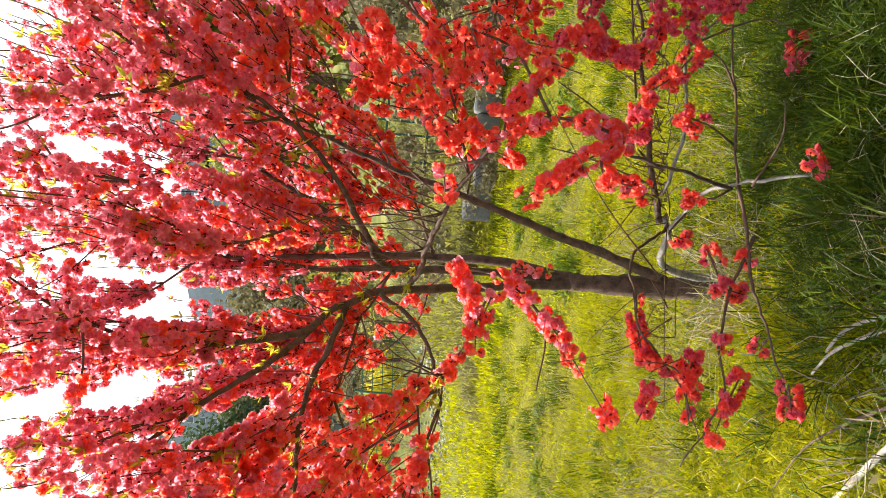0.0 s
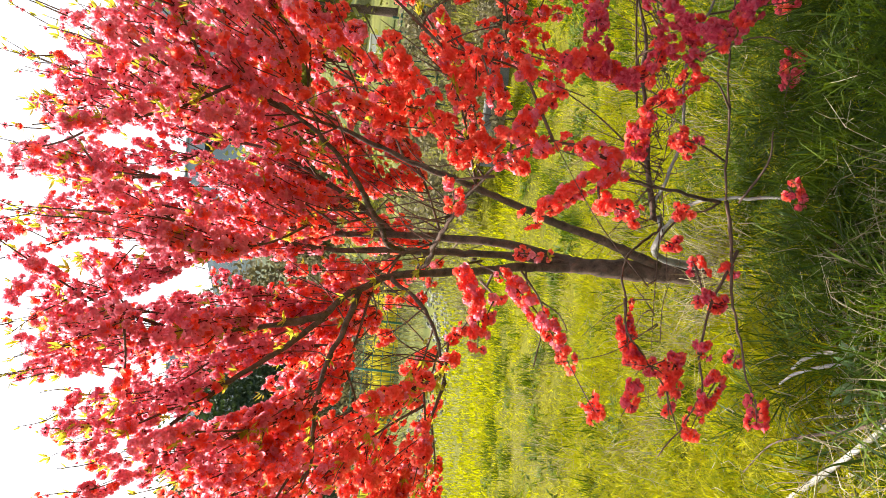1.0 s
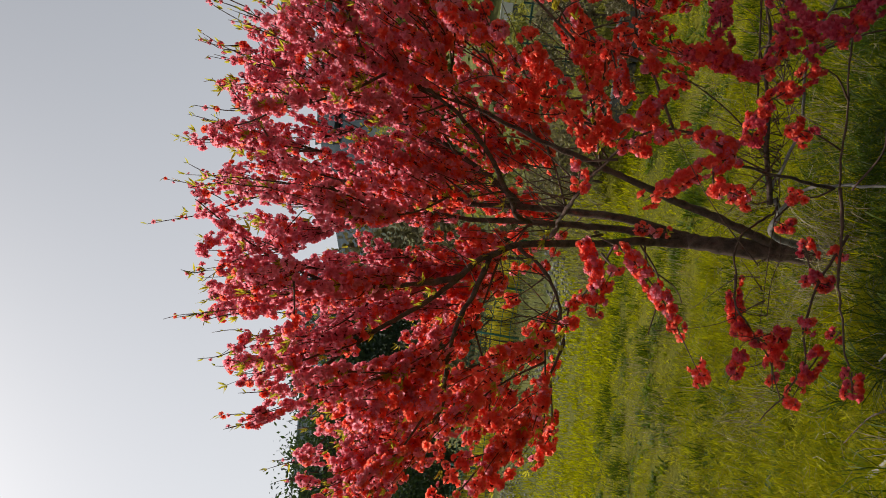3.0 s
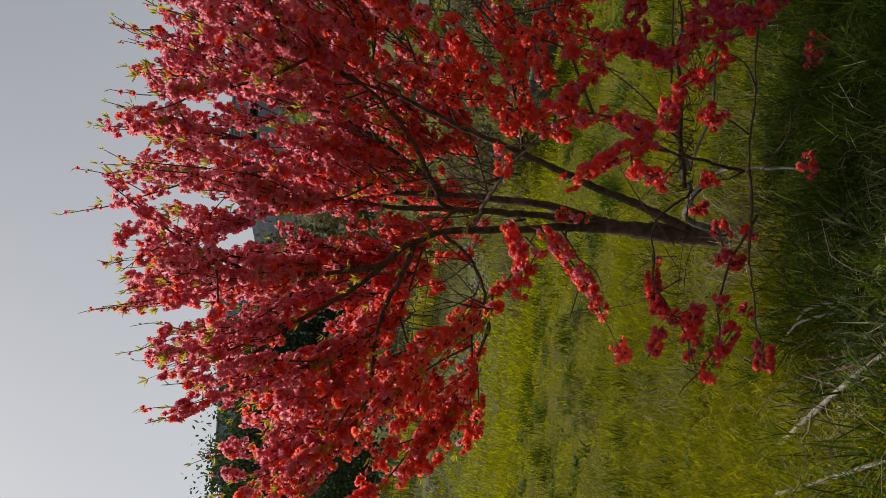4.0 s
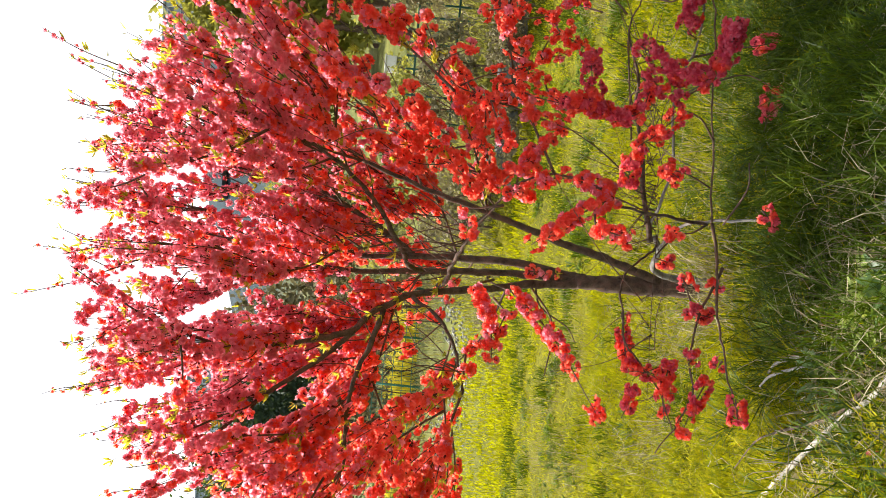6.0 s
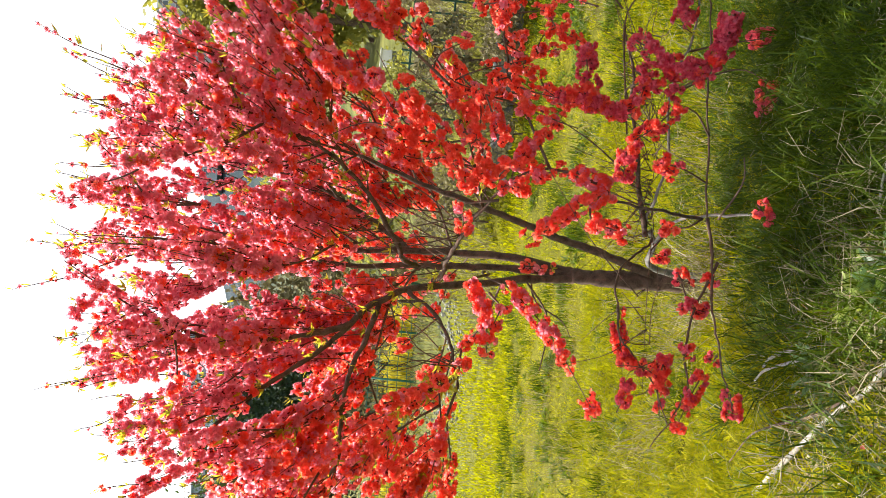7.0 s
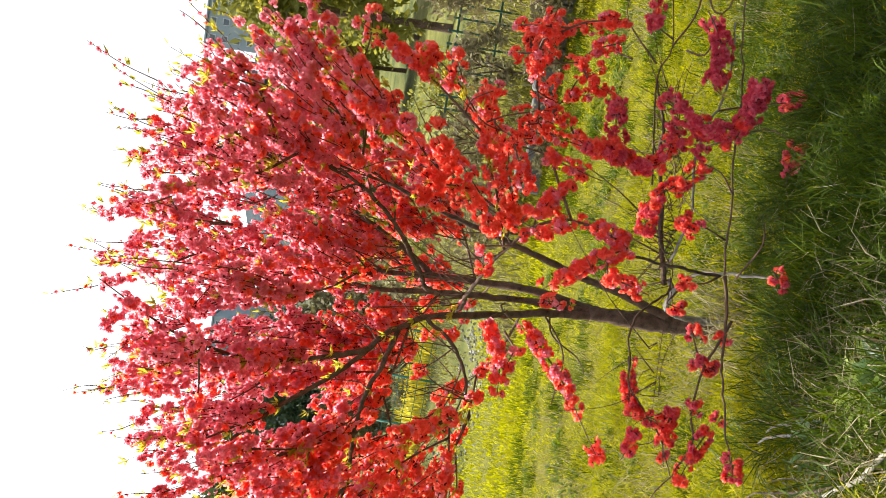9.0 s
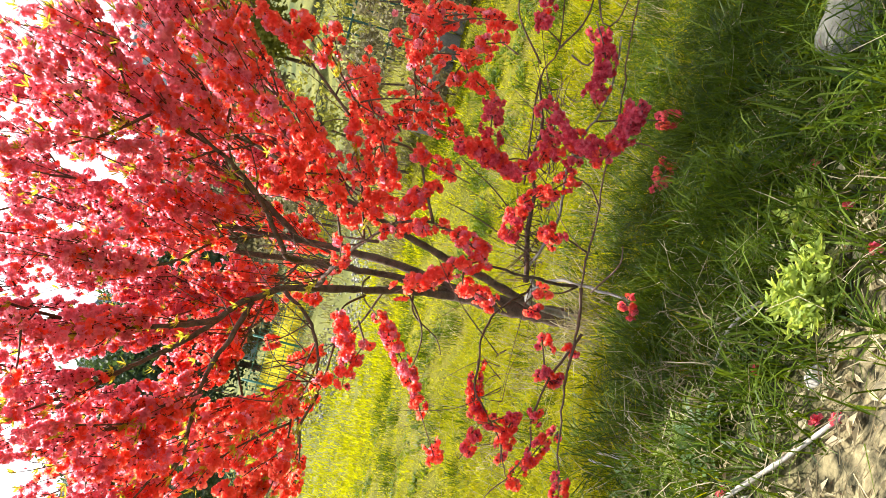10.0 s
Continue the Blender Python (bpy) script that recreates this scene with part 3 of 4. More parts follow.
class Tree:
    def __init__(self, name, place, label, category, group):
        self.ob = empty(name, place, label, category, group)
        self.flowers, self.flower_dirs, self.sizes, self.rosy = [], [], [], []
        self.leaves, self.leaf_dirs = [], []
        self.twigs = []

    def flower_line(self, line, per_metre=62, spread=0.017, size=1.0, ends=0.0, clump=0.03, rosy=0.12):
        """Blossoms packed round a shoot."""
        seg = np.linalg.norm(np.diff(line, axis=0), axis=1)
        total = seg.sum()
        cum = np.concatenate([[0], np.cumsum(seg)])
        n = int(total * per_metre + rng.uniform(0, 1))
        knots = rng.uniform(ends * total, total, max(1, int(total / 0.055)))
        spots = np.clip(rng.choice(knots, n) + rng.normal(0, clump, n), 0.0, total)
        for s in spots:
            k = min(np.searchsorted(cum, s), len(line) - 1)
            k = max(k, 1)
            f = (s - cum[k - 1]) / max(seg[k - 1], 1e-6)
            p = line[k - 1] * (1 - f) + line[k] * f
            d = line[k] - line[k - 1]
            d = d / (np.linalg.norm(d) + 1e-9)
            o = rng.normal(0, 1, 3)
            o -= d * o.dot(d)
            o /= np.linalg.norm(o) + 1e-9
            self.flowers.append(p + o * spread * rng.uniform(0.7, 1.25))
            self.flower_dirs.append(o + d * rng.uniform(-0.1, 0.6))
            self.sizes.append(size * rng.uniform(0.72, 1.15))
            self.rosy.append(int(rng.uniform() < rosy))

    def leaf_tuft(self, place, d, n=5):
        for _ in range(n):
            self.leaves.append(place + rng.normal(0, 0.004, 3))
            self.leaf_dirs.append(d + rng.normal(0, 0.55, 3))

    def twig(self, line, r0=0.004, r1=0.0015, sides=5):
        self.twigs.append(tube_arrays(line, r0, r1, sides))

    def shoot(self, points, r0=0.004, per_metre=75, spread=0.018, size=1.0, leaf=0.4, rosy=0.12):
        line = smooth_line(points, 0.03)
        self.twig(line, r0, r0 * 0.5)
        self.flower_line(line, per_metre, spread, size, 0.0, 0.06, rosy)
        if rng.uniform() < leaf:
            self.leaf_tuft(line[-1], line[-1] - line[-2])

    def finish(self, single, meshes, mats, label):
        order = np.argsort(np.array(self.flowers)[:, 1])
        P, D, S = np.array(self.flowers)[order], np.array(self.flower_dirs)[order], np.array(self.sizes)[order]
        scatter("blossom", "blossoms", P, D, S, KINDS, meshes, mats, self.ob, single, label, np.array(self.rosy)[order])
        if self.leaves:
            order = np.argsort(np.array(self.leaves)[:, 1])
            P, D = np.array(self.leaves)[order], np.array(self.leaf_dirs)[order]
            scatter("leaf", "leaves", P, D, rng.uniform(0.5, 1.15, len(P)), [(LEAF_V, LEAF_T)], [LEAF_MESH], [LEAF], self.ob, single // 2, "fresh yellow-green young leaves")
        self.twigs.sort(key=lambda a: a[0][0][1])
        for v, t in self.twigs[:200]:
            child(new("twig", mesh_np("twig", v, t, [TWIG], smooth=True)), self.ob)
        if len(self.twigs) < 201:
            return
        v, t = join(self.twigs[200:])
        tagged(child(new("twig_tangle", mesh_np("twig_tangle", v, t, [TWIG], smooth=True)), self.ob), "thin dark reddish twigs", kind="stuff")


# ---- main tree ----
FORK = np.array([-0.25, 3.85, 1.15])
ROOT = np.array([-0.36, 4.15, 0.85])


def in_crown(p):
    """Whether a place lies in the vase-shaped crown: domed above, open round the fork."""
    dx, dy = p[0] + 0.15, p[1] - 3.7
    top = 3.30 - (0.40 if dx > 0 else 0.29) * dx * dx - 0.36 * dy * dy
    low = 1.10 + 0.30 * math.exp(-(dx * dx + dy * dy) / 0.3) - 0.10 * max(dx, 0) + 0.10 * max(-dx - 0.7, 0) + 0.13 * math.sin(6.1 * p[0] + 2.3 * p[1])
    open_front = p[1] < 3.9 and -0.55 < p[0] < 0.28 and p[2] < 1.60 - 0.4 * abs(p[0] + 0.12)
    if open_front or p[2] < 1.4 and p[1] < 4.1 and math.hypot(p[0] + 0.35, p[1] - 4.1) < 0.5:
        return False
    return low < p[2] < top and (dx / (1.48 if dx > 0 else 2.0)) ** 2 + (dy / 1.35) ** 2 < 0.50 + 0.50 * min(1, (p[2] - 0.9) / 0.8)


def near_line(p, line, reach):
    """Whether p lies close to a line, or just before it on the open side."""
    gap = p - line
    return bool(np.any((np.hypot(gap[:, 0], gap[:, 2]) < reach) & (gap[:, 1] < 0.03) & (gap[:, 1] > -0.9)))


def build_tree():
    T = Tree("flowering_peach_tree", (-0.34, 4.3, -0.5), "many-stemmed peach tree covered in coral-red double blossom", "tree", "flowering peaches")
    limbs = [
        ("trunk", [(-0.33, 4.3, -0.60), (-0.335, 4.3, -0.29), (-0.35, 4.3, -0.01), (-0.36, 4.31, 0.22), (-0.365, 4.32, 0.40)], 0.074, 0.048),
        ("limb", [(-0.355, 4.31, 0.05), (-0.345, 4.34, 0.38), (-0.285, 4.4, 0.85), (-0.31, 4.5, 1.51), (-0.36, 4.55, 1.88), (-0.42, 4.6, 2.59)], 0.033, 0.010),
        ("limb", [(-0.36, 4.31, 0.05), (-0.365, 4.33, 0.40), (-0.35, 4.3, 0.83), (-0.37, 4.2, 1.42), (-0.40, 4.15, 1.75), (-0.36, 4.1, 2.2), (-0.3, 3.95, 2.7)], 0.027, 0.008),
        ("limb", [(-0.365, 4.31, 0.05), (-0.385, 4.32, 0.40), (-0.41, 4.2, 0.84), (-0.40, 3.9, 1.35), (-0.46, 3.75, 1.53), (-0.50, 3.65, 1.64), (-0.66, 3.5, 1.79), (-0.84, 3.3, 2.08), (-1.02, 3.1, 2.32)], 0.030, 0.009),
        ("limb", [(-0.31, 4.28, -0.12), (-0.24, 4.25, 0.09), (-0.16, 4.2, 0.41), (-0.09, 4.15, 0.63), (-0.01, 4.1, 0.85), (0.13, 4.05, 1.3), (0.30, 4.0, 1.78)], 0.029, 0.010),
        ("limb", [(-0.38, 4.21, 1.38), (-0.25, 3.9, 1.49), (0.13, 3.6, 1.7), (0.35, 3.4, 1.89), (0.54, 3.2, 2.28)], 0.018, 0.006),
        ("limb", [(-0.49, 3.7, 1.57), (-0.85, 3.4, 1.68), (-1.21, 3.2, 1.7)], 0.017, 0.006),
        ("limb", [(-0.58, 3.57, 1.72), (-0.62, 3.4, 2.0), (-0.6, 3.2, 2.4)], 0.018, 0.006),
        ("limb", [(-0.33, 4.5, 1.45), (-0.1, 4.5, 1.8), (0.15, 4.45, 2.3)], 0.022, 0.007),
        ("limb", [(-0.39, 3.95, 1.27), (-0.2, 3.55, 1.25), (0.1, 3.2, 1.15), (0.35, 2.95, 1.0)], 0.016, 0.006),
        ("limb", [(-0.42, 3.85, 1.42), (-0.6, 3.75, 1.2), (-0.85, 3.5, 1.1)], 0.014, 0.005),
    ]
    pool = []
    for name, pts, r0, r1 in limbs:
        limb(name, pts, r0, r1, BARK, T.ob, "dark rough-barked trunk" if name == "trunk" else "")
        line = smooth_line(pts, 0.06)
        pool += [p for p in line if p[2] > 0.8]
    pool = np.array(pool)
    stems = [smooth_line(pts, 0.05) for _, pts, _, _ in limbs[1:6]]
    stems = [line[(line[:, 2] > 0.7) & (line[:, 2] < (2.0 if k == 2 else 1.7))] for k, line in enumerate(stems)]

    def crosses(line, reach):
        return any(near_line(p, stem, reach) for p in line[::3] for stem in stems)

    # long side branches fanning out of the fork to the dome
    branches = []
    while len(branches) < 190:
        p = np.array([rng.uniform(-2.15, 1.35), rng.uniform(2.4, 5.0), rng.uniform(1.0, 3.2)])
        rp = np.linalg.norm(p - ROOT)
        if not in_crown(p) or rp < 0.75 or any(near_line(p, line, 0.10) for line in stems):
            continue
        if p[0] > 0.1 and p[2] < 1.8 and rng.uniform() < 0.45:
            continue
        if branches and min(np.linalg.norm(p - line[-1]) for line in branches) < 0.17:
            continue
        want = (p - ROOT) / rp + np.array([0, 0, 0.15])
        want /= np.linalg.norm(want)
        gap = p - pool
        dist = np.linalg.norm(gap, axis=1)
        cost = dist * (2.6 - 1.9 * (gap @ want) / (dist + 1e-6)) + (dist < 0.3) * 0.8
        i = int(np.argmin(cost))
        if dist[i] > 1.25:
            continue
        q, ln = pool[i], dist[i]
        line = smooth_line([q, (p + q) / 2 - np.array([0, 0, 0.06 * ln]) + rng.normal(0, 0.03, 3) * ln, p], 0.035)
        if crosses(line[len(line) // 3:], 0.09) and rng.uniform() < 0.85:
            continue
        T.twig(line, 0.0035 + 0.006 * ln, 0.0022)
        branches.append(line)
        pool = np.vstack([pool, line[3::2]])
    tips = []
    for line in branches:
        # The haze-paled petals grow commoner upward, where sky glare washes colour out.
        high = min(1.0, max(0.0, (line[-1][2] - 1.6) / 1.2))
        if not crosses(line[len(line) // 2:], 0.12):
            T.flower_line(line, rng.uniform(38, 62), 0.022 - 0.004 * high, 1.2 - 0.2 * high, 0.45, 0.03, min(0.9, max(0.1, 0.15 + 0.8 * (line[-1][2] - 1.55))))
        tips.append((line[-1], line[-1] - line[-3]))
    # straight flowering shoots, all leaning outward from the fork: front and sides, the back, and the wide sides
    mids = []
    for want_shoots, inside in ((470, lambda p: True), (170, lambda p: p[1] > 4.0 and 1.05 < p[2] < 2.4 and abs(p[0] + 0.4) < 0.95), (85, lambda p: p[0] < -0.95), (45, lambda p: p[0] > 0.55 and p[2] > 1.5), (75, lambda p: -0.95 < p[0] < 0.2 and p[2] > 2.2)):
        grown = 0
        for _ in range(9000):
            if grown >= want_shoots:
                break
            q = pool[rng.integers(len(pool))]
            rp = np.linalg.norm(q - ROOT)
            d = (q - ROOT) / rp + np.array([0, 0, 0.2]) + rng.normal(0, 0.22, 3)
            d /= np.linalg.norm(d)
            ln = rng.uniform(0.2, 0.56)
            p = q + d * ln
            if not inside(p) or rp < 0.62 or not in_crown(p) or not in_crown(q + d * ln * 0.4):
                continue
            if p[0] > 0.0 and p[2] < 1.9 and rng.uniform() < 0.6:
                continue
            if p[0] < -0.35 and p[2] < 2.1 and rng.uniform() < (0.7 if p[2] < 1.65 else 0.35) * (1.0 if p[0] > -1.2 else 0.5):
                continue
            line = smooth_line([q, (p + q) / 2 + rng.normal(0, 0.018, 3), p], 0.03)
            if crosses(line, 0.075) and rng.uniform() < 0.94:
                continue
            if mids and np.count_nonzero(np.linalg.norm(np.array(mids) - p, axis=1) < 0.14) > 2:
                continue
            mids.append(p)
            grown += 1
            T.twig(line, 0.0034, 0.0016, 4)
            # Same rise of haze-paled petals with height.
            high = min(1.0, max(0.0, (p[2] - 1.6) / 1.2))
            T.flower_line(line, rng.uniform(42, 72) - 6 * high, 0.023 - 0.005 * high, 1.22 - 0.2 * high, rng.uniform(0.05, 0.35), 0.02, min(0.9, max(0.1, 0.15 + 0.8 * (p[2] - 1.55))))
            tips.append((p, d))
            if rng.uniform() < 0.5:
                T.leaf_tuft(p, d, 5)
    # bright leaf stars at the shoots' ends, and long bare twigs crossing the forks
    front = pool[(pool[:, 1] < 3.9) & (pool[:, 2] > 1.0)]
    for _ in range(360):
        p = front[rng.integers(len(front))]
        T.leaf_tuft(p + rng.normal(0, 0.02, 3) + np.array([0, -0.03, 0.01]), (p - FORK) / np.linalg.norm(p - FORK), 8)
    for _ in range(46):
        p = np.array([rng.uniform(-0.9, 0.5), rng.uniform(3.1, 3.9), rng.uniform(0.95, 1.6)])
        d = np.array([rng.normal(0.1, 0.35), rng.normal(-0.25, 0.2), rng.uniform(0.4, 1.0)]) * rng.uniform(0.3, 0.7)
        i = int(np.argmin(np.linalg.norm(pool - p, axis=1)))
        T.twig(smooth_line([pool[i], pool[i] + d * 0.5 + rng.normal(0, 0.03, 3), pool[i] + d], 0.04), 0.0042, 0.0018)
    # thinner sprays low on the open side
    for _ in range(46):
        p = np.array([rng.uniform(0.25, 1.35), rng.uniform(2.9, 3.9), rng.uniform(0.68, 1.25)])
        gap = p - pool
        dist = np.linalg.norm(gap, axis=1)
        i = int(np.argmin(dist + (dist < 0.2) * 0.6 + (pool[:, 2] < p[2] - 0.1) * 0.2))
        if dist[i] > 0.8:
            continue
        line = smooth_line([pool[i], (p + pool[i]) / 2 + np.array([0, 0, 0.05]), p], 0.035)
        T.twig(line, 0.005, 0.002)
        pool = np.vstack([pool, line[2::2]])
        T.flower_line(line, rng.uniform(30, 90), 0.022, 1.05, 0.4)
    # bare whips above the crown, with buds and small leaves
    for top, d in tips:
        if top[2] < 2.35 + 0.25 * rng.uniform() - 0.3 * abs(top[0] + 0.15) or rng.uniform() < 0.7:
            continue
        d = d / np.linalg.norm(d) + np.array([0, 0, 0.35]) + rng.normal(0, 0.10, 3)
        ln = rng.uniform(0.05, 0.20) + 0.10 * (rng.uniform() < 0.15)
        line = smooth_line([top, top + d * ln * 0.5 + rng.normal(0, 0.01, 3), top + d * ln], 0.03)
        T.twig(line, 0.0034, 0.0014)
        T.flower_line(line, 16, 0.008, 0.55, 0.0, 0.03, 0.8)
        for p in line[2::3]:
            T.leaf_tuft(p, d + rng.normal(0, 0.5, 3), 2)
    # sprays that hang forward and low
    for pts, n in (
        ([(-0.16, 3.0, 1.13), (-0.26, 2.95, 1.07), (-0.36, 2.93, 1.04), (-0.48, 2.92, 1.03)], 120),
        ([(-0.25, 2.95, 0.98), (-0.34, 2.95, 1.01)], 90),
        ([(-0.22, 3.25, 0.93), (-0.28, 3.1, 0.83), (-0.40, 2.95, 0.71), (-0.53, 2.85, 0.62), (-0.66, 2.77, 0.53)], 98),
        ([(0.35, 2.75, 0.60), (0.27, 2.72, 0.74), (0.19, 2.7, 0.85), (0.12, 2.7, 0.94)], 105),
        ([(0.22, 2.7, 0.67), (0.20, 2.69, 0.58), (0.17, 2.69, 0.48)], 110),
        ([(0.37, 2.75, 0.62), (0.42, 2.8, 0.77), (0.38, 2.85, 0.91), (0.31, 2.9, 1.05)], 110),
        ([(0.55, 2.9, 0.92), (0.44, 2.9, 0.98), (0.41, 2.9, 1.05)], 120),
        ([(0.21, 3.0, 1.21), (0.09, 3.0, 1.19)], 110),
        ([(0.71, 2.9, 1.16), (0.59, 2.9, 1.10), (0.52, 2.9, 1.05)], 100),
        ([(0.67, 3.0, 0.99), (0.62, 3.0, 0.80), (0.60, 3.0, 0.72)], 70),
        ([(-0.30, 4.2, 0.72), (-0.30, 4.2, 0.54)], 60),
    ):
        T.shoot(pts, 0.0045, int(n * 1.35), 0.026, 1.12, 0.5, 0.3)
    for pts in (
        [(-0.37, 4.25, 0.95), (-0.30, 3.9, 1.0), (-0.24, 3.5, 1.0), (-0.22, 3.25, 0.93)],
        [(-0.22, 3.5, 1.0), (-0.18, 3.2, 1.10), (-0.16, 3.0, 1.13)],
        [(-0.25, 3.2, 1.02), (-0.25, 2.95, 0.98)],
        [(0.35, 2.95, 1.0), (0.42, 2.85, 0.85), (0.37, 2.75, 0.62)],
        [(0.25, 2.93, 1.05), (0.21, 3.0, 1.21)],
        [(0.42, 2.85, 0.85), (0.55, 2.9, 0.92), (0.67, 3.0, 0.99), (0.71, 2.9, 1.16)],
        [(0.35, 2.78, 0.66), (0.28, 2.72, 0.68), (0.22, 2.7, 0.67)],
        [(-0.36, 4.3, 0.52), (-0.31, 4.22, 0.53)],
        [(-0.38, 4.28, 0.66), (-0.52, 4.2, 0.62), (-0.62, 4.15, 0.45), (-0.7, 4.1, 0.4)],
        [(-0.39, 4.25, 0.7), (-0.6, 4.1, 0.55), (-0.9, 4.0, 0.58)],
    ):
        T.twig(smooth_line(pts, 0.04), 0.0075, 0.0035, 6)
    T.finish(300, BLOSSOM_MESHES, [PETAL, CALYX, HAZED_ROSE], "coral-red double blossoms massed along the shoots")


rng = np.random.default_rng(23)
build_tree()
rng = np.random.default_rng(31)


# ---- low peach in front of it ----
def build_low_peach():
    T = Tree("low_flowering_peach", (-0.25, 4.14, -0.45), "low spreading peach with pale lichened stem and sparse shade-darkened crimson blossom", "tree", "flowering peaches")
    for name, pts, r0, r1, m, lab in (
        ("trunk", [(-0.25, 4.14, -0.50), (-0.25, 4.12, -0.25), (-0.21, 4.03, -0.05), (-0.14, 3.93, 0.03), (-0.03, 3.80, 0.05), (0.06, 3.66, 0.13)], 0.023, 0.015, PALE_BARK, "pale lichen-covered stem"),
        ("limb", [(0.04, 3.62, 0.16), (0.29, 3.6, 0.23), (0.50, 3.58, 0.26), (0.73, 3.5, 0.37), (0.9, 3.5, 0.38), (1.12, 3.45, 0.47)], 0.016, 0.005, BARK, ""),
        ("limb", [(0.10, 3.62, 0.18), (0.46, 3.4, 0.17), (0.80, 3.3, 0.23), (1.12, 3.2, 0.19), (1.4, 3.1, 0.25)], 0.009, 0.004, PALE_BARK, ""),
        ("limb", [(0.0, 3.64, 0.12), (0.16, 3.3, 0.12), (0.22, 3.13, 0.05), (0.25, 3.0, -0.03), (0.30, 2.85, -0.14)], 0.010, 0.006, PALE_BARK, "pale bleached branch"),
        ("limb", [(0.22, 3.13, 0.05), (0.27, 2.95, 0.30), (0.32, 2.8, 0.58), (0.37, 2.75, 0.64)], 0.009, 0.005, BARK, ""),
        ("limb", [(0.24, 3.08, 0.04), (0.62, 3.2, 0.05), (1.28, 3.2, 0.15), (1.6, 3.2, 0.2)], 0.0055, 0.0035, TWIG, ""),
        ("limb", [(0.24, 3.08, 0.04), (0.08, 3.0, 0.02), (-0.10, 2.8, 0.07), (-0.27, 2.5, 0.11), (-0.42, 2.35, 0.08)], 0.0085, 0.003, TWIG, ""),
        ("limb", [(0.05, 2.98, 0.0), (-0.16, 2.83, 0.14), (-0.37, 2.8, 0.15), (-0.53, 2.8, 0.10), (-0.70, 2.8, 0.17), (-0.82, 2.8, 0.24)], 0.007, 0.003, TWIG, ""),
        ("limb", [(0.02, 3.62, 0.12), (-0.10, 3.3, 0.36), (-0.21, 3.0, 0.43), (-0.36, 2.92, 0.40), (-0.55, 2.9, 0.24), (-0.74, 2.9, 0.14)], 0.007, 0.003, TWIG, ""),
    ):
        limb(name, pts, r0, r1, m, T.ob, lab, 7, 0.05)
    for pts, n in (
        ([(1.02, 3.05, 0.51), (0.93, 3.0, 0.34), (0.89, 2.95, 0.20)], 130),
        ([(1.15, 2.9, 0.13), (1.03, 2.92, 0.14), (0.88, 2.95, 0.18)], 140),
        ([(0.76, 3.1, 0.80), (0.72, 3.1, 0.63), (0.71, 3.1, 0.46), (0.84, 3.1, 0.41)], 120),
        ([(0.97, 3.1, 0.71), (0.82, 3.1, 0.68), (0.70, 3.1, 0.63)], 110),
        ([(0.75, 3.05, 0.26), (0.63, 3.1, 0.35), (0.54, 3.1, 0.45), (0.39, 3.1, 0.46)], 110),
        ([(0.48, 3.0, 0.32), (0.44, 3.0, 0.25)], 130),
        ([(0.90, 3.36, -0.27), (0.69, 3.40, -0.27)], 60),
        ([(1.09, 3.3, -0.13), (1.12, 3.3, -0.23)], 100),
        ([(0.36, 2.65, -0.01), (0.31, 2.65, -0.07)], 90),
        ([(0.01, 3.3, 0.22), (-0.01, 3.3, 0.14)], 120),
        ([(0.17, 3.1, 0.24), (0.16, 3.1, 0.18)], 110),
        ([(-0.21, 3.0, 0.43), (-0.35, 2.95, 0.41), (-0.45, 2.9, 0.38), (-0.47, 2.9, 0.27), (-0.55, 2.9, 0.19)], 95),
        ([(-0.41, 2.9, 0.20), (-0.57, 2.9, 0.21), (-0.70, 2.9, 0.18)], 90),
        ([(-0.56, 2.9, 0.35), (-0.64, 2.9, 0.37), (-0.70, 2.9, 0.39)], 95),
        ([(-0.45, 2.8, 0.05), (-0.56, 2.8, 0.09), (-0.71, 2.8, 0.13)], 95),
        ([(-0.14, 2.83, 0.17), (-0.16, 2.83, 0.07)], 150),
        ([(-0.29, 2.6, 0.08), (-0.32, 2.6, 0.09)], 120),
        ([(-0.37, 2.35, 0.10), (-0.47, 2.36, 0.07)], 110),
        ([(-0.02, 2.95, 0.18), (-0.07, 2.95, 0.14)], 90),
        ([(-0.05, 2.95, 0.03), (-0.02, 2.95, 0.02)], 110),
        ([(-0.32, 2.8, 0.14), (-0.37, 2.8, 0.14)], 90),
        ([(1.58, 3.3, 0.58), (1.47, 3.3, 0.59), (1.34, 3.3, 0.54)], 70),
        ([(1.73, 3.2, 0.43), (1.66, 3.2, 0.4), (1.57, 3.2, 0.44), (1.5, 3.2, 0.49)], 75),
        ([(1.43, 3.1, 0.38), (1.35, 3.1, 0.32), (1.23, 3.08, 0.27), (1.11, 3.05, 0.3), (1.07, 3.05, 0.25)], 80),
        ([(1.69, 3.1, 0.33), (1.64, 3.1, 0.29)], 70),
        ([(1.68, 3.6, 0.67), (1.57, 3.6, 0.63)], 50),
        ([(1.28, 3.6, 0.73), (1.22, 3.6, 0.69)], 60),
        ([(1.67, 3.2, 0.58), (1.72, 3.2, 0.5)], 80),
        ([(0.87, 3.1, 0.45), (0.84, 3.1, 0.35), (0.82, 3.05, 0.28)], 90),
    ):
        T.shoot(pts, 0.004, int(n * (1.7 if pts[0][0] > 0.38 else 1.3)), 0.034 if pts[0][0] > 0.38 else 0.024, 1.12, 0.12, 0.15 if pts[0][0] > 0.8 else 0.6)
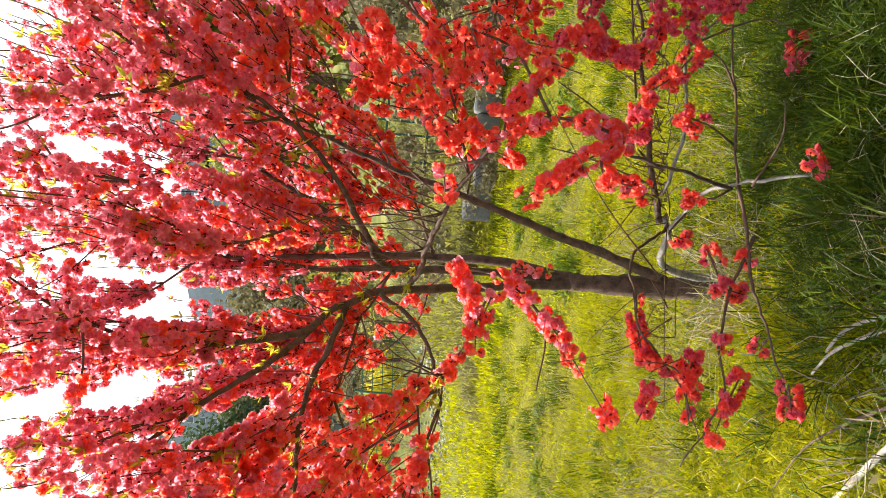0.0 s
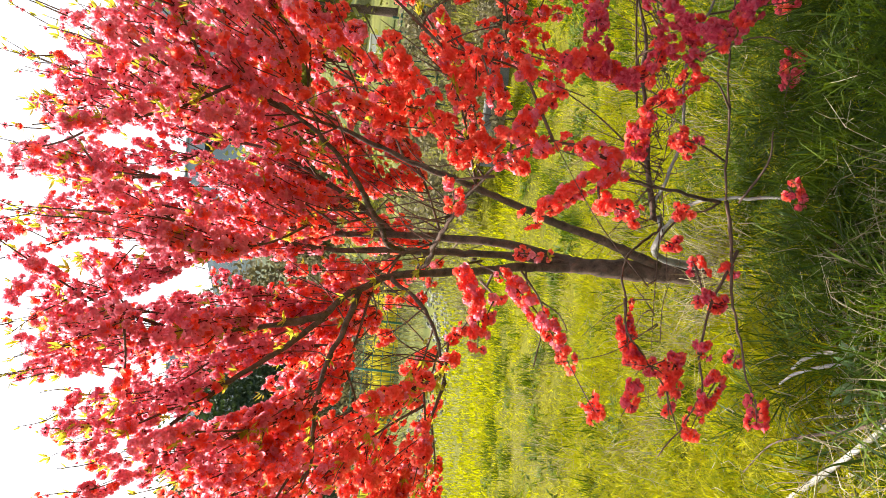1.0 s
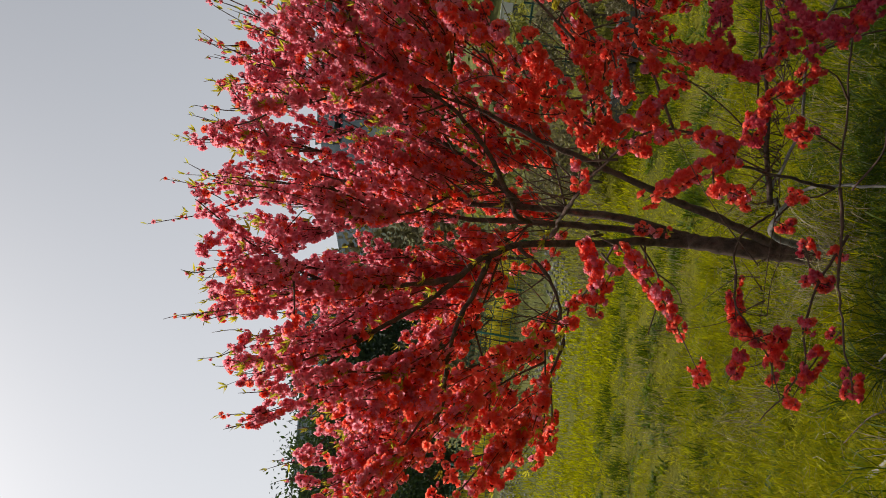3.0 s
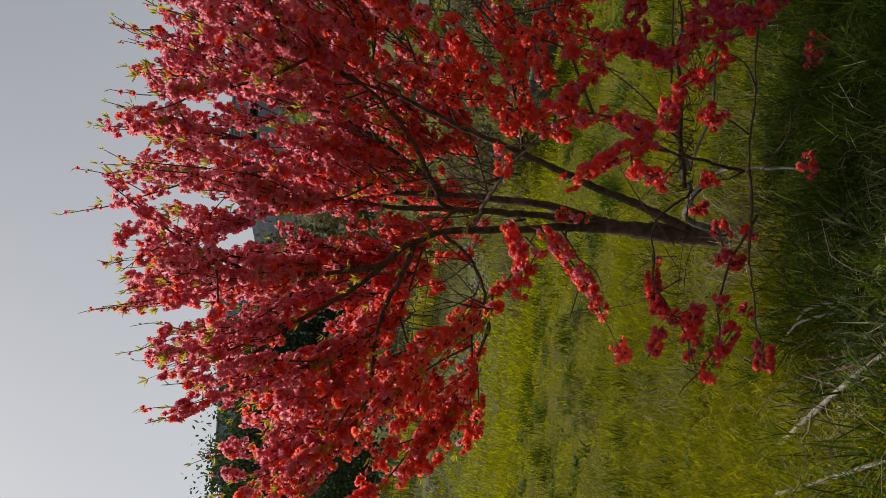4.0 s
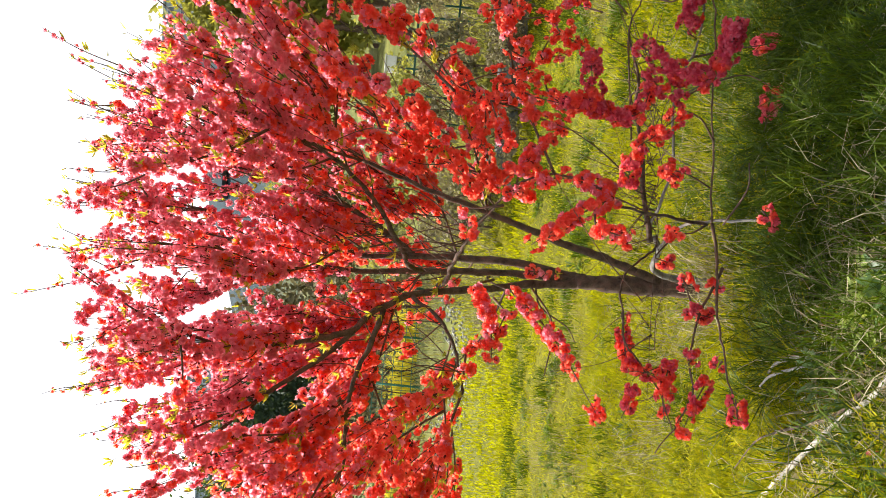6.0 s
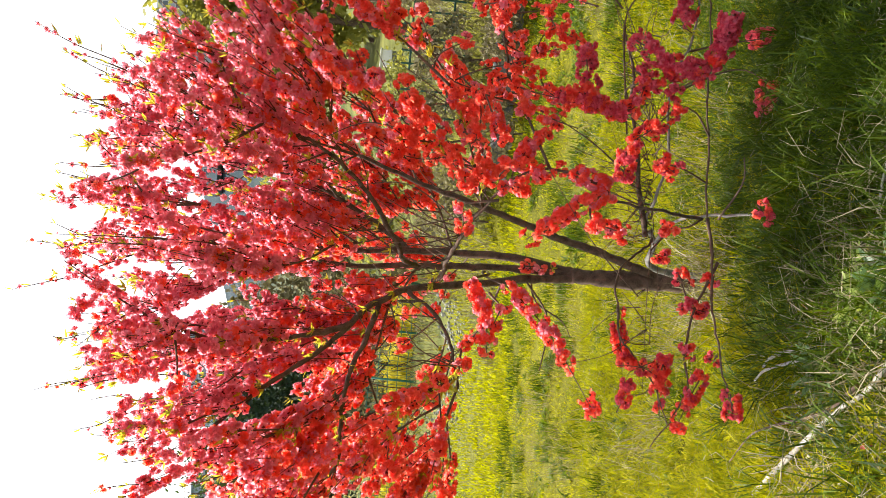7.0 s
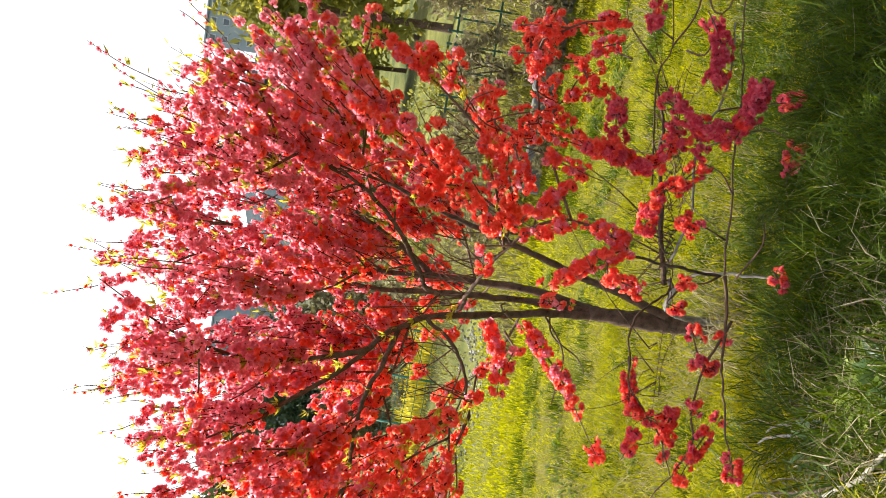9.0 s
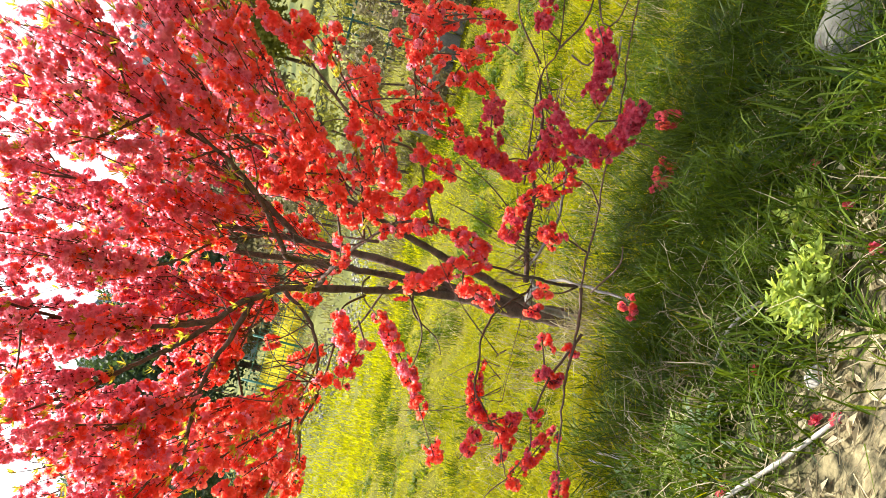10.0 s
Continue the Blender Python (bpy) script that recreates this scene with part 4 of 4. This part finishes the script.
    for pts in (
        [(0.73, 3.5, 0.37), (0.80, 3.3, 0.45), (0.84, 3.1, 0.41)],
        [(0.80, 3.3, 0.23), (0.86, 3.1, 0.20), (0.89, 2.95, 0.20)],
        [(0.70, 3.5, 0.36), (0.72, 3.3, 0.5), (0.71, 3.1, 0.6)],
        [(0.62, 3.2, 0.05), (0.72, 3.1, 0.16), (0.75, 3.05, 0.26)],
        [(0.29, 3.6, 0.23), (0.36, 3.3, 0.40), (0.39, 3.1, 0.46)],
        [(0.40, 3.15, 0.05), (0.46, 3.05, 0.2), (0.48, 3.0, 0.32)],
        [(0.30, 2.85, -0.14), (0.33, 2.75, -0.08), (0.31, 2.65, -0.07)],
        [(1.0, 3.25, 0.2), (1.06, 3.3, 0.0), (1.09, 3.3, -0.13)],
        [(0.80, 3.35, 0.22), (0.95, 3.4, -0.1), (0.90, 3.36, -0.27)],
        [(0.1, 3.4, 0.12), (0.03, 3.33, 0.2), (0.01, 3.3, 0.22)],
        [(0.22, 3.13, 0.05), (0.18, 3.1, 0.12), (0.17, 3.1, 0.20)],
        [(-0.16, 2.83, 0.14), (-0.08, 2.9, 0.16), (-0.02, 2.95, 0.18)],
        [(-0.27, 2.52, 0.11), (-0.29, 2.58, 0.09), (-0.30, 2.6, 0.08)],
        [(0.24, 3.04, 0.0), (0.42, 2.95, -0.05), (0.55, 2.8, 0.02)],
        [(0.30, 3.6, 0.23), (0.5, 3.55, 0.5), (0.62, 3.5, 0.72)],
        [(0.20, 3.6, 0.2), (0.3, 3.65, 0.5), (0.34, 3.7, 0.7)],
        [(0.58, 3.5, 0.37), (1.1, 3.35, 0.49), (1.27, 3.3, 0.46), (1.61, 3.25, 0.54), (1.72, 3.2, 0.51)],
        [(1.58, 3.2, 0.4), (1.43, 3.1, 0.35), (1.46, 3.1, 0.29), (1.62, 3.1, 0.27)],
        [(1.27, 3.3, 0.46), (1.45, 3.2, 0.4), (1.73, 3.2, 0.43)],
        [(1.26, 3.3, 0.39), (1.24, 3.15, 0.34), (1.35, 3.1, 0.32)],
        [(1.3, 3.3, 0.46), (1.34, 3.3, 0.54)],
        [(1.18, 3.35, 0.51), (1.38, 3.5, 0.66), (1.56, 3.6, 0.65)],
        [(1.19, 3.45, 0.61), (1.23, 3.6, 0.71)],
    ):
        T.twig(smooth_line(pts, 0.04), 0.0055, 0.0028, 5)
    # fine bare side twigs
    for _ in range(115):
        k = rng.uniform()
        o = np.array([0.0 + 1.1 * k, 3.62 - 0.3 * k * rng.uniform(), 0.12 + 0.22 * k]) if rng.uniform() < 0.86 else np.array([-0.1 - 0.5 * k, 2.9, 0.38 - 0.2 * k])
        d = np.array([rng.normal(0.1, 0.5), rng.normal(-0.2, 0.5), rng.uniform(-0.2, 1.0)]) * rng.uniform(0.15, 0.6)
        T.twig(smooth_line([o, o + d * 0.5 + rng.normal(0, 0.03, 3), o + d], 0.04), 0.0032, 0.0012, 4)
    T.finish(300, SHADED_CRIMSON_MESHES, [SHADED_CRIMSON, CALYX, PETAL], "crimson double blossoms, shade put into their colour, along bare shoots")


build_low_peach()


# ---- things on the ground ----
def build_stick(points, r0, r1, mat, label, name="dead_stick"):
    pts = [(x, y, float(height(x, y)) + z) for x, y, z in points]
    v, t = tube_arrays(smooth_line(pts, 0.05), r0, r1, 7, 0.06)
    tagged(new(name, mesh_np(name, v, t, [mat], smooth=True)), label, "stick")


build_stick([(-0.93, 2.64, 0.05), (-0.45, 2.02, 0.06), (-0.17, 1.74, 0.05), (-0.04, 1.55, 0.05), (0.28, 1.29, 0.05), (0.50, 1.14, 0.04), (0.68, 1.04, 0.03)], 0.013, 0.006, DEADWOOD, "long bleached dead stick lying in the grass")
build_stick([(-1.17, 2.63, 0.05), (-0.74, 1.96, 0.05), (-0.39, 1.46, 0.05)], 0.010, 0.007, DEADWOOD, "straight bleached dead stick lying in the grass")
build_stick([(-0.97, 3.05, 0.07), (-0.70, 2.74, 0.08), (-0.45, 2.25, 0.08), (-0.23, 1.84, 0.07), (-0.05, 1.60, 0.07)], 0.003, 0.007, BARK, "dark dead twig lying over the grass")
build_stick([(-0.27, 2.43, 0.09), (-0.17, 2.25, 0.11), (-0.08, 2.07, 0.08)], 0.005, 0.008, DEADWOOD, "short bleached dead stick in the grass")
build_stick([(-0.38, 2.58, 0.09), (-0.24, 2.3, 0.11), (-0.11, 2.04, 0.08)], 0.004, 0.007, DEADWOOD, "thin bleached dead stick in the grass")
build_stick([(0.45, 1.75, 0.07), (0.62, 1.7, 0.09), (0.75, 1.62, 0.06)], 0.004, 0.006, DEADWOOD, "thin bleached dead stick in the litter")


def build_bushy_weed(x, y, stems, tall, mat, label):
    """Many short leafy stems in a mound."""
    z = float(height(x, y))
    e = empty("bushy_weed", (x, y, z), label, "weed")
    for k in range(stems):
        az, out = rng.uniform(0, 6.28), rng.uniform(0.1, 1.0)
        base = np.array([x, y, z - 0.01]) + np.array([math.cos(az), math.sin(az), 0]) * 0.03 * out
        top = base + np.array([math.cos(az) * 0.10 * out, math.sin(az) * 0.10 * out, tall * rng.uniform(0.6, 1.05) * (1.1 - 0.4 * out)])
        pieces = [tube_arrays(smooth_line([base, (base + top) / 2 + rng.normal(0, 0.008, 3), top], 0.03), 0.0022, 0.0012, 4)]
        n = 16
        f = rng.uniform(0.2, 1.0, n)
        p = base + (top - base) * f[:, None]
        d = np.c_[rng.normal(0, 1, n), rng.normal(0, 1, n), rng.uniform(0.1, 0.9, n)]
        R = frames(d)
        V = np.einsum("nij,vj->nvi", R, LEAF_V * [1.2, 1, 0.75]) * rng.uniform(0.6, 1.1, n)[:, None, None] + p[:, None, :]
        T = LEAF_T[None] + (np.arange(n) * len(LEAF_V))[:, None, None]
        pieces.append((V.reshape(-1, 3), T.reshape(-1, 3)))
        v, t = join(pieces)
        child(new("leafy_stem", mesh_np("leafy_stem", v, t, [mat])), e)


def build_weed(name, x, y, leaves, length, width, rise, mat, label):
    """A rosette of broad arching leaves."""
    z = float(height(x, y))
    e = empty(name, (x, y, z), label, "weed")
    for k in range(leaves):
        az, el = rng.uniform(0, 6.28), radians(rng.uniform(*rise))
        ln, w = length * rng.uniform(0.6, 1.1), width * rng.uniform(0.7, 1.2)
        d = np.array([math.cos(az), math.sin(az), 0])
        s = np.array([-math.sin(az), math.cos(az), 0])
        o = np.array([x, y, z]) + d * 0.01
        v, t = [], []
        for i, f in enumerate((0, 0.25, 0.5, 0.75, 1.0)):
            c = o + d * ln * f * math.cos(el) + np.array([0, 0, ln * (f * math.sin(el) - 0.45 * f * f)])
            ww = w * math.sin(math.pi * min(0.97, 0.12 + 0.86 * f)) + 0.001
            v += [c - s * ww, c + np.array([0, 0, -0.25 * ww]), c + s * ww]
            if i:
                a = 3 * (i - 1)
                t += [[a, a + 1, a + 4], [a, a + 4, a + 3], [a + 1, a + 2, a + 5], [a + 1, a + 5, a + 4]]
        child(new("leaf", mesh_np("leaf", np.array(v), np.array(t), [mat], smooth=True)), e)


WEED = material("weed leaves", (0.05, 0.11, 0.035), (0.13, 0.22, 0.07), 9, 0.45, 60, 0, (0.22, 0.32, 0.05), 0.3, 0.4, 0.4)
LIGHT_WEED = material("light weed leaves", (0.18, 0.27, 0.05), (0.34, 0.42, 0.09), 9, 0.5, 60, 0, (0.5, 0.58, 0.08), 0.45, 0.4, 0.3)
build_weed("broad_leaf_weed", 0.29, 1.58, 50, 0.20, 0.015, (35, 85), WEED, "dark green rosette of long glossy leaves")
build_bushy_weed(0.87, 1.36, 60, 0.19, LIGHT_WEED, "light green bushy weed with small narrow leaves")
build_bushy_weed(1.02, 1.62, 14, 0.10, LIGHT_WEED, "small light green bushy weed in the grass")
build_weed("broad_leaf_weed", -0.10, 1.93, 46, 0.27, 0.013, (40, 88), WEED, "dark green clump of long arching leaves")
build_weed("pale_leaf_weed", 0.19, 1.73, 44, 0.25, 0.013, (25, 75), LIGHT_WEED, "pale green weed with broad leaves")
build_weed("small_weed", 0.36, 2.25, 18, 0.12, 0.010, (30, 80), WEED, "small green weed in dry straw")
build_weed("small_weed", -0.08, 1.95, 26, 0.10, 0.010, (30, 80), LIGHT_WEED, "small light green weed in dry straw")


def build_stone(name, x, y, size, flat, mat, label, sink=0.35):
    bm = bmesh.new()
    bmesh.ops.create_icosphere(bm, subdivisions=3, radius=1.0)
    off = Vector((x * 3.1, y * 2.7, size))
    for v in bm.verts:
        k = 1 + 0.28 * noise.noise(v.co * 1.4 + off) + 0.10 * noise.noise(v.co * 4 + off)
        v.co = Vector((v.co.x * k * size, v.co.y * k * size * 0.8, v.co.z * k * size * flat))
        v.co += Vector((x, y, float(height(x, y)) + size * flat * (1 - 2 * sink)))
    return thing(name, bm, mat, label, "stone", "stones in the grass", smooth=True)


build_stone("boulder", 1.60, 1.84, 0.17, 0.55, RUBBLE, "pale grey weathered boulder half sunk in grass")
for k in range(26):
    sx, sy = rng.uniform(-0.2, 1.7), rng.uniform(0.7, 1.75)
    build_stone("stone", sx, sy, rng.uniform(0.012, 0.035), 0.6, STONE, "small pale stone in dry litter")
# Fallen blossoms use the crimson petals with shade in their colour.
for k, (fx, fy) in enumerate(((0.62, 1.12), (0.66, 1.05), (1.10, 1.47), (1.04, 1.25), (0.97, 1.08), (0.57, 1.54), (1.40, 1.43), (0.79, 0.81), (1.17, 1.74), (0.25, 1.35), (-0.2, 1.5), (1.3, 1.2))):
    f = tagged(new("fallen_blossom", SHADED_CRIMSON_MESHES[k % 7]), "fallen crimson blossom, shade put into its colour, lying on the litter", "blossom", "fallen blossoms")
    f.matrix_basis = pose(fx, fy, float(height(fx, fy)) + 0.025, rng.uniform(-40, 40), rng.uniform(-40, 40), rng.uniform(0, 360))


# ---- the far side of the meadow ----
def build_wall():
    e = empty("low_wall", (1.5, 12.4, -0.1), "low weathered grey concrete wall along the meadow", "wall")
    tagged(e, kind="structure")
    x = -0.6
    while x < 5.3:
        w, top = rng.uniform(0.35, 0.75), 0.38 + rng.uniform(-0.09, 0.05)
        bm = box(bmesh.new(), x, 12.3 + rng.uniform(-0.03, 0.03), -0.25, x + w - 0.015, 12.56, top, 0.035)
        bmesh.ops.subdivide_edges(bm, edges=bm.edges[:], cuts=2, use_grid_fill=True)
        for v in bm.verts:
            v.co += noise.noise_vector(v.co * 5.0) * 0.03
        part("block", bm, CONCRETE, e, smooth=True)
        x += w


def build_picket_fence():
    e = empty("picket_fence", (1.5, 15.0, 0.7), "dark green metal picket fence on the bank", "fence")
    for k in range(30):
        x = 0.2 + k * 0.24
        z = float(height(x, 15.0))
        bm = box(bmesh.new(), x - 0.018, 14.985, z - 0.1, x + 0.018, 15.015, z + 1.25 + (0.06 if k % 8 == 0 else 0), 0.006)
        part("picket", bm, GREEN_PAINT, e)
    for h in (0.25, 1.0):
        bm = box(bmesh.new(), 0.1, 15.017, 0.72 + h, 7.3, 15.05, 0.76 + h, 0.005)
        part("rail", bm, GREEN_PAINT, e)


def build_wire_fence():
    e = empty("wire_fence", (-12, 24, 1.2), "green wire mesh fence on thin posts beyond the meadow", "fence")
    for k in range(9):
        x = -18 + k * 1.6
        z = float(height(x, 24))
        v, t = tube_arrays(np.array([[x, 24, z - 0.2], [x + 0.02, 24, z + 0.8], [x + 0.03, 24, z + 1.7]]), 0.04, 0.035, 6)
        child(new("post", mesh_np("post", v, t, [MESH_GREEN], smooth=True)), e)
    for h in (0.3, 0.6, 0.9, 1.2, 1.5):
        line = [(x, 24.045, float(height(x, 24)) + h + 0.02 * math.sin(x * 3)) for x in np.linspace(-18, -5.2, 20)]
        v, t = tube_arrays(np.array(line), 0.012, 0.012, 4)
        child(new("wire", mesh_np("wire", v, t, [MESH_GREEN])), e)
    v, t = tube_arrays(np.array([[0, 0, 0.1], [0, 0, 0.8], [0, 0, 1.55]]), 0.009, 0.009, 4)
    upright = mesh_np("upright_wire", v, t, [MESH_GREEN])
    for x in np.arange(-18.0, -5.2, 0.16):
        ob = new("upright_wire", upright)
        ob.matrix_basis = Matrix.Translation((x, 24.03, float(height(x, 24))))
        child(ob, e)


def build_hive():
    x, y = 1.75, 32.0
    z = float(height(x, y))
    e = empty("white_box", (x, y, z), "small white box on a dark stand on the slope", "box")
    part("stand", box(bmesh.new(), x - 0.3, y - 0.2, z - 0.1, x + 0.3, y + 0.2, z + 0.4, 0.02), WIRE, e, "dark stand")
    part("body", box(bmesh.new(), x - 0.33, y - 0.25, z + 0.4, x + 0.33, y + 0.25, z + 0.8, 0.02), WHITE, e)
    part("lid", box(bmesh.new(), x - 0.38, y - 0.3, z + 0.8, x + 0.38, y + 0.3, z + 0.86, 0.01), WHITE, e)


build_wall()
build_picket_fence()
build_wire_fence()
build_hive()


def leaf_cloud(centre, radii, n, size, seed, hollow=0.45):
    """Small tilted leaves in uneven clumps within an ellipsoid."""
    r = np.random.default_rng(seed)
    k = max(6, n // 60)
    d = r.normal(0, 1, (k, 3))
    d /= np.linalg.norm(d, axis=1)[:, None]
    c = d * (hollow + (1 - hollow) * r.uniform(0, 1, (k, 1)) ** 0.6)
    who = r.integers(0, k, n)
    p = (c[who] + r.normal(0, 0.17, (n, 3))) * np.asarray(radii) + np.asarray(centre)
    a, b = r.normal(0, 1, (n, 3)), r.normal(0, 1, (n, 3))
    a /= np.linalg.norm(a, axis=1)[:, None]
    b = np.cross(a, b)
    b /= np.linalg.norm(b, axis=1)[:, None]
    s = size * r.uniform(0.5, 1.3, (n, 1))
    v = np.stack([p - a * s, p + b * s * 0.5, p + a * s, p - b * s * 0.5], axis=1).reshape(-1, 3)
    q = np.arange(n)[:, None] * 4
    return v, np.concatenate([q + [0, 1, 2], q + [0, 2, 3]])


def build_far_tree(x, y, tall, wide, mat, label, seed, n=1800, name="tree"):
    z = float(height(x, y))
    e = empty(name, (x, y, z), label, "tree", "trees beyond the meadow")
    r = np.random.default_rng(seed)
    top = np.array([x + r.normal(0, 0.2), y, z + tall * 0.8])
    pieces = [tube_arrays(smooth_line([(x, y, z - 0.3), (x + r.normal(0, 0.1), y, z + tall * 0.35), top], 0.5), tall * 0.022, tall * 0.006, 7)]
    for k in range(7):
        f = r.uniform(0.25, 0.7)
        s = np.array([x, y, z + tall * f])
        az = r.uniform(0, 6.28)
        t = s + np.array([math.cos(az) * wide * 0.8, math.sin(az) * wide * 0.8, tall * 0.2])
        pieces.append(tube_arrays(smooth_line([s, (s + t) / 2 + [0, 0, 0.2], t], 0.4), tall * 0.009, tall * 0.003, 5))
    v, t = join(pieces)
    child(new("trunk", mesh_np("trunk", v, t, [BARK], smooth=True)), e)
    v, t = leaf_cloud((x, y, z + tall * 0.62), (wide, wide, tall * 0.42), n, 0.05 * tall ** 0.7 * (3000 / max(n, 3000)) ** 0.5, seed)
    child(new("crown", mesh_np("crown", v, t, [mat])), e)


for k, (x, y, tall, wide) in enumerate(((-15.5, 33, 8.0, 2.3), (-13.0, 35, 7.6, 2.1), (-18.5, 34, 8.4, 2.6), (-21.5, 35, 8.5, 2.8), (-16.8, 29, 4.2, 1.8), (-20.0, 30, 4.6, 2.0), (-24.0, 36, 8.0, 2.8))):
    build_far_tree(x, y, tall, wide, EVERGREEN, "dark evergreen tree beyond the fence", 40 + k, 7500)
for k, (x, y, tall, wide) in enumerate(((-10.8, 38, 7.0, 2.1), (-8.0, 42, 6.5, 2.2), (-12.4, 31, 3.6, 1.6), (-5.5, 40, 5.5, 2.0), (-9.4, 34, 4.0, 1.7))):
    build_far_tree(x, y, tall, wide, BRUSH, "grey-brown brushy tree not yet in leaf", 140 + k, 3000)
for k, (x, y, tall, wide) in enumerate(((2.9, 31, 8.4, 1.5), (5.2, 32, 9.2, 1.9), (4.6, 38, 9.0, 2.2), (7.5, 40, 10.0, 2.6), (3.0, 44, 6.5, 2.1), (10.5, 42, 10.0, 2.8), (-1.5, 46, 7.0, 2.4), (-3.6, 47, 6.5, 2.4), (6.2, 34, 7.0, 1.8), (9.2, 36, 8.0, 2.2), (1.2, 48, 7.0, 2.2))):
    build_far_tree(x, y, tall, wide, SPRING, "slender tree in thin yellow-green spring leaf", 60 + k, 3200)
for k, (x, y, tall, wide) in enumerate(((5.5, 17.5, 2.6, 1.1), (3.6, 20, 2.0, 1.0), (-2.5, 21, 2.2, 1.5), (-5.5, 23, 2.4, 1.6), (0.4, 22, 1.6, 1.2), (-8.5, 26, 2.4, 1.7))):
    build_far_tree(x, y, tall, wide, BRUSH if k % 2 else SPRING, "bare brushy shrub on the bank", 80 + k, 1300, "shrub")


for k, (x, y, tall, wide) in enumerate(((2.4, 11.6, 1.0, 0.6), (3.6, 11.4, 1.3, 0.8), (0.2, 11.8, 0.8, 0.5), (1.3, 13.6, 1.3, 0.6), (2.9, 13.8, 1.8, 0.8), (4.4, 13.5, 2.2, 1.0), (-1.4, 13.0, 1.2, 0.8), (0.0, 14.0, 1.3, 0.7), (4.8, 11.5, 1.5, 0.9), (3.0, 11.9, 0.8, 0.5), (5.8, 13.8, 2.4, 1.1), (1.5, 11.9, 0.7, 0.4))):
    build_far_tree(x, y, tall, wide, (BRUSH, SPRING, BRUSH, BRUSH)[k % 4], "low tangled shrub by the wall", 120 + k, 1100, "shrub")


def build_rape():
    xy = np.c_[rng.uniform(-20, -6, 5000), rng.uniform(25.5, 31, 5000)]
    v, t = blades(xy, rng.uniform(0.5, 1.1, 5000), rng.uniform(0.05, 0.10, 5000), rng.uniform(0.1, 0.6, 5000))
    tagged(new("rape_field", mesh_np("rape_field", v, t, [RAPE])), "strip of yellow flowering rape behind the wire fence", "crop", kind="stuff")


def build_pebbles():
    n = 1200
    x = rng.uniform(-13, -1.5, n)
    y = 17.0 - 0.35 * x + rng.normal(0, 0.6, n)
    p = []
    ico = bmesh.new()
    bmesh.ops.create_icosphere(ico, subdivisions=1, radius=1.0)
    v0 = np.array([q.co[:] for q in ico.verts])
    t0 = np.array([[q.index for q in f.verts] for f in ico.faces])
    ico.free()
    for i in range(n):
        s = rng.uniform(0.02, 0.06)
        p.append((v0 * s * rng.uniform(0.6, 1.2, 3) + [x[i], y[i], float(height(x[i], y[i])) + s * 0.3], t0))
    v, t = join(p)
    tagged(new("pebbles", mesh_np("pebbles", v, t, [RUBBLE])), "strip of pale pebbles at the meadow's edge", "pebbles", kind="stuff")


build_rape()
build_pebbles()


def build_house(name, x, y, w, d, storeys, mat, label, category="building"):
    z = float(height(x, y)) - 1.0
    h = 1.0 + storeys * 3.0
    e = empty(name, (x, y, z), label, category)
    part("wall", box(bmesh.new(), x - w / 2, y - d / 2, z, x + w / 2, y + d / 2, z + h), mat, e)
    part("roof", box(bmesh.new(), x - w / 2 - 0.4, y - d / 2 - 0.4, z + h, x + w / 2 + 0.4, y + d / 2 + 0.4, z + h + 0.5, 0.1), mat, e)
    for s in range(storeys):
        for k in range(int(w // 4)):
            wx, wz = x - w / 2 + 2 + k * 4, z + 1.9 + s * 3
            o = part("window", box(bmesh.new(), wx - 0.8, y - d / 2 - 0.08, wz, wx + 0.8, y - d / 2 + 0.05, wz + 1.5), WHITE, e)
            me = bmesh.new()
            box(me, wx - 0.7, y - d / 2 - 0.1, wz + 0.1, wx + 0.7, y - d / 2 - 0.085, wz + 1.4)
            pane = bpy.data.meshes.new("pane")
            me.to_mesh(pane)
            me.free()
            pane.materials.append(GLASS_DARK)
            p = new("pane", pane)
            p.parent = o
            p.matrix_parent_inverse = Matrix.Identity(4)


build_house("apartment_building", -108, 205, 30, 14, 4, HAZED_BLUE, "far grey-blue flat-roofed apartment building")
build_house("apartment_building", -78, 212, 20, 14, 5, HAZED_BLUE, "taller far grey-blue apartment building")
build_house("low_house", -16.5, 46, 8, 5, 1, BLUE_TIN, "low blue-grey tin house behind the rape")
build_house("apartment_building", 13, 206, 25, 14, 5, HAZED_BLUE, "tall far blue-grey building on the hillside")
build_house("apartment_building", -16, 208, 28, 14, 1, HAZED_BLUE, "low far blue-grey building on the hillside")
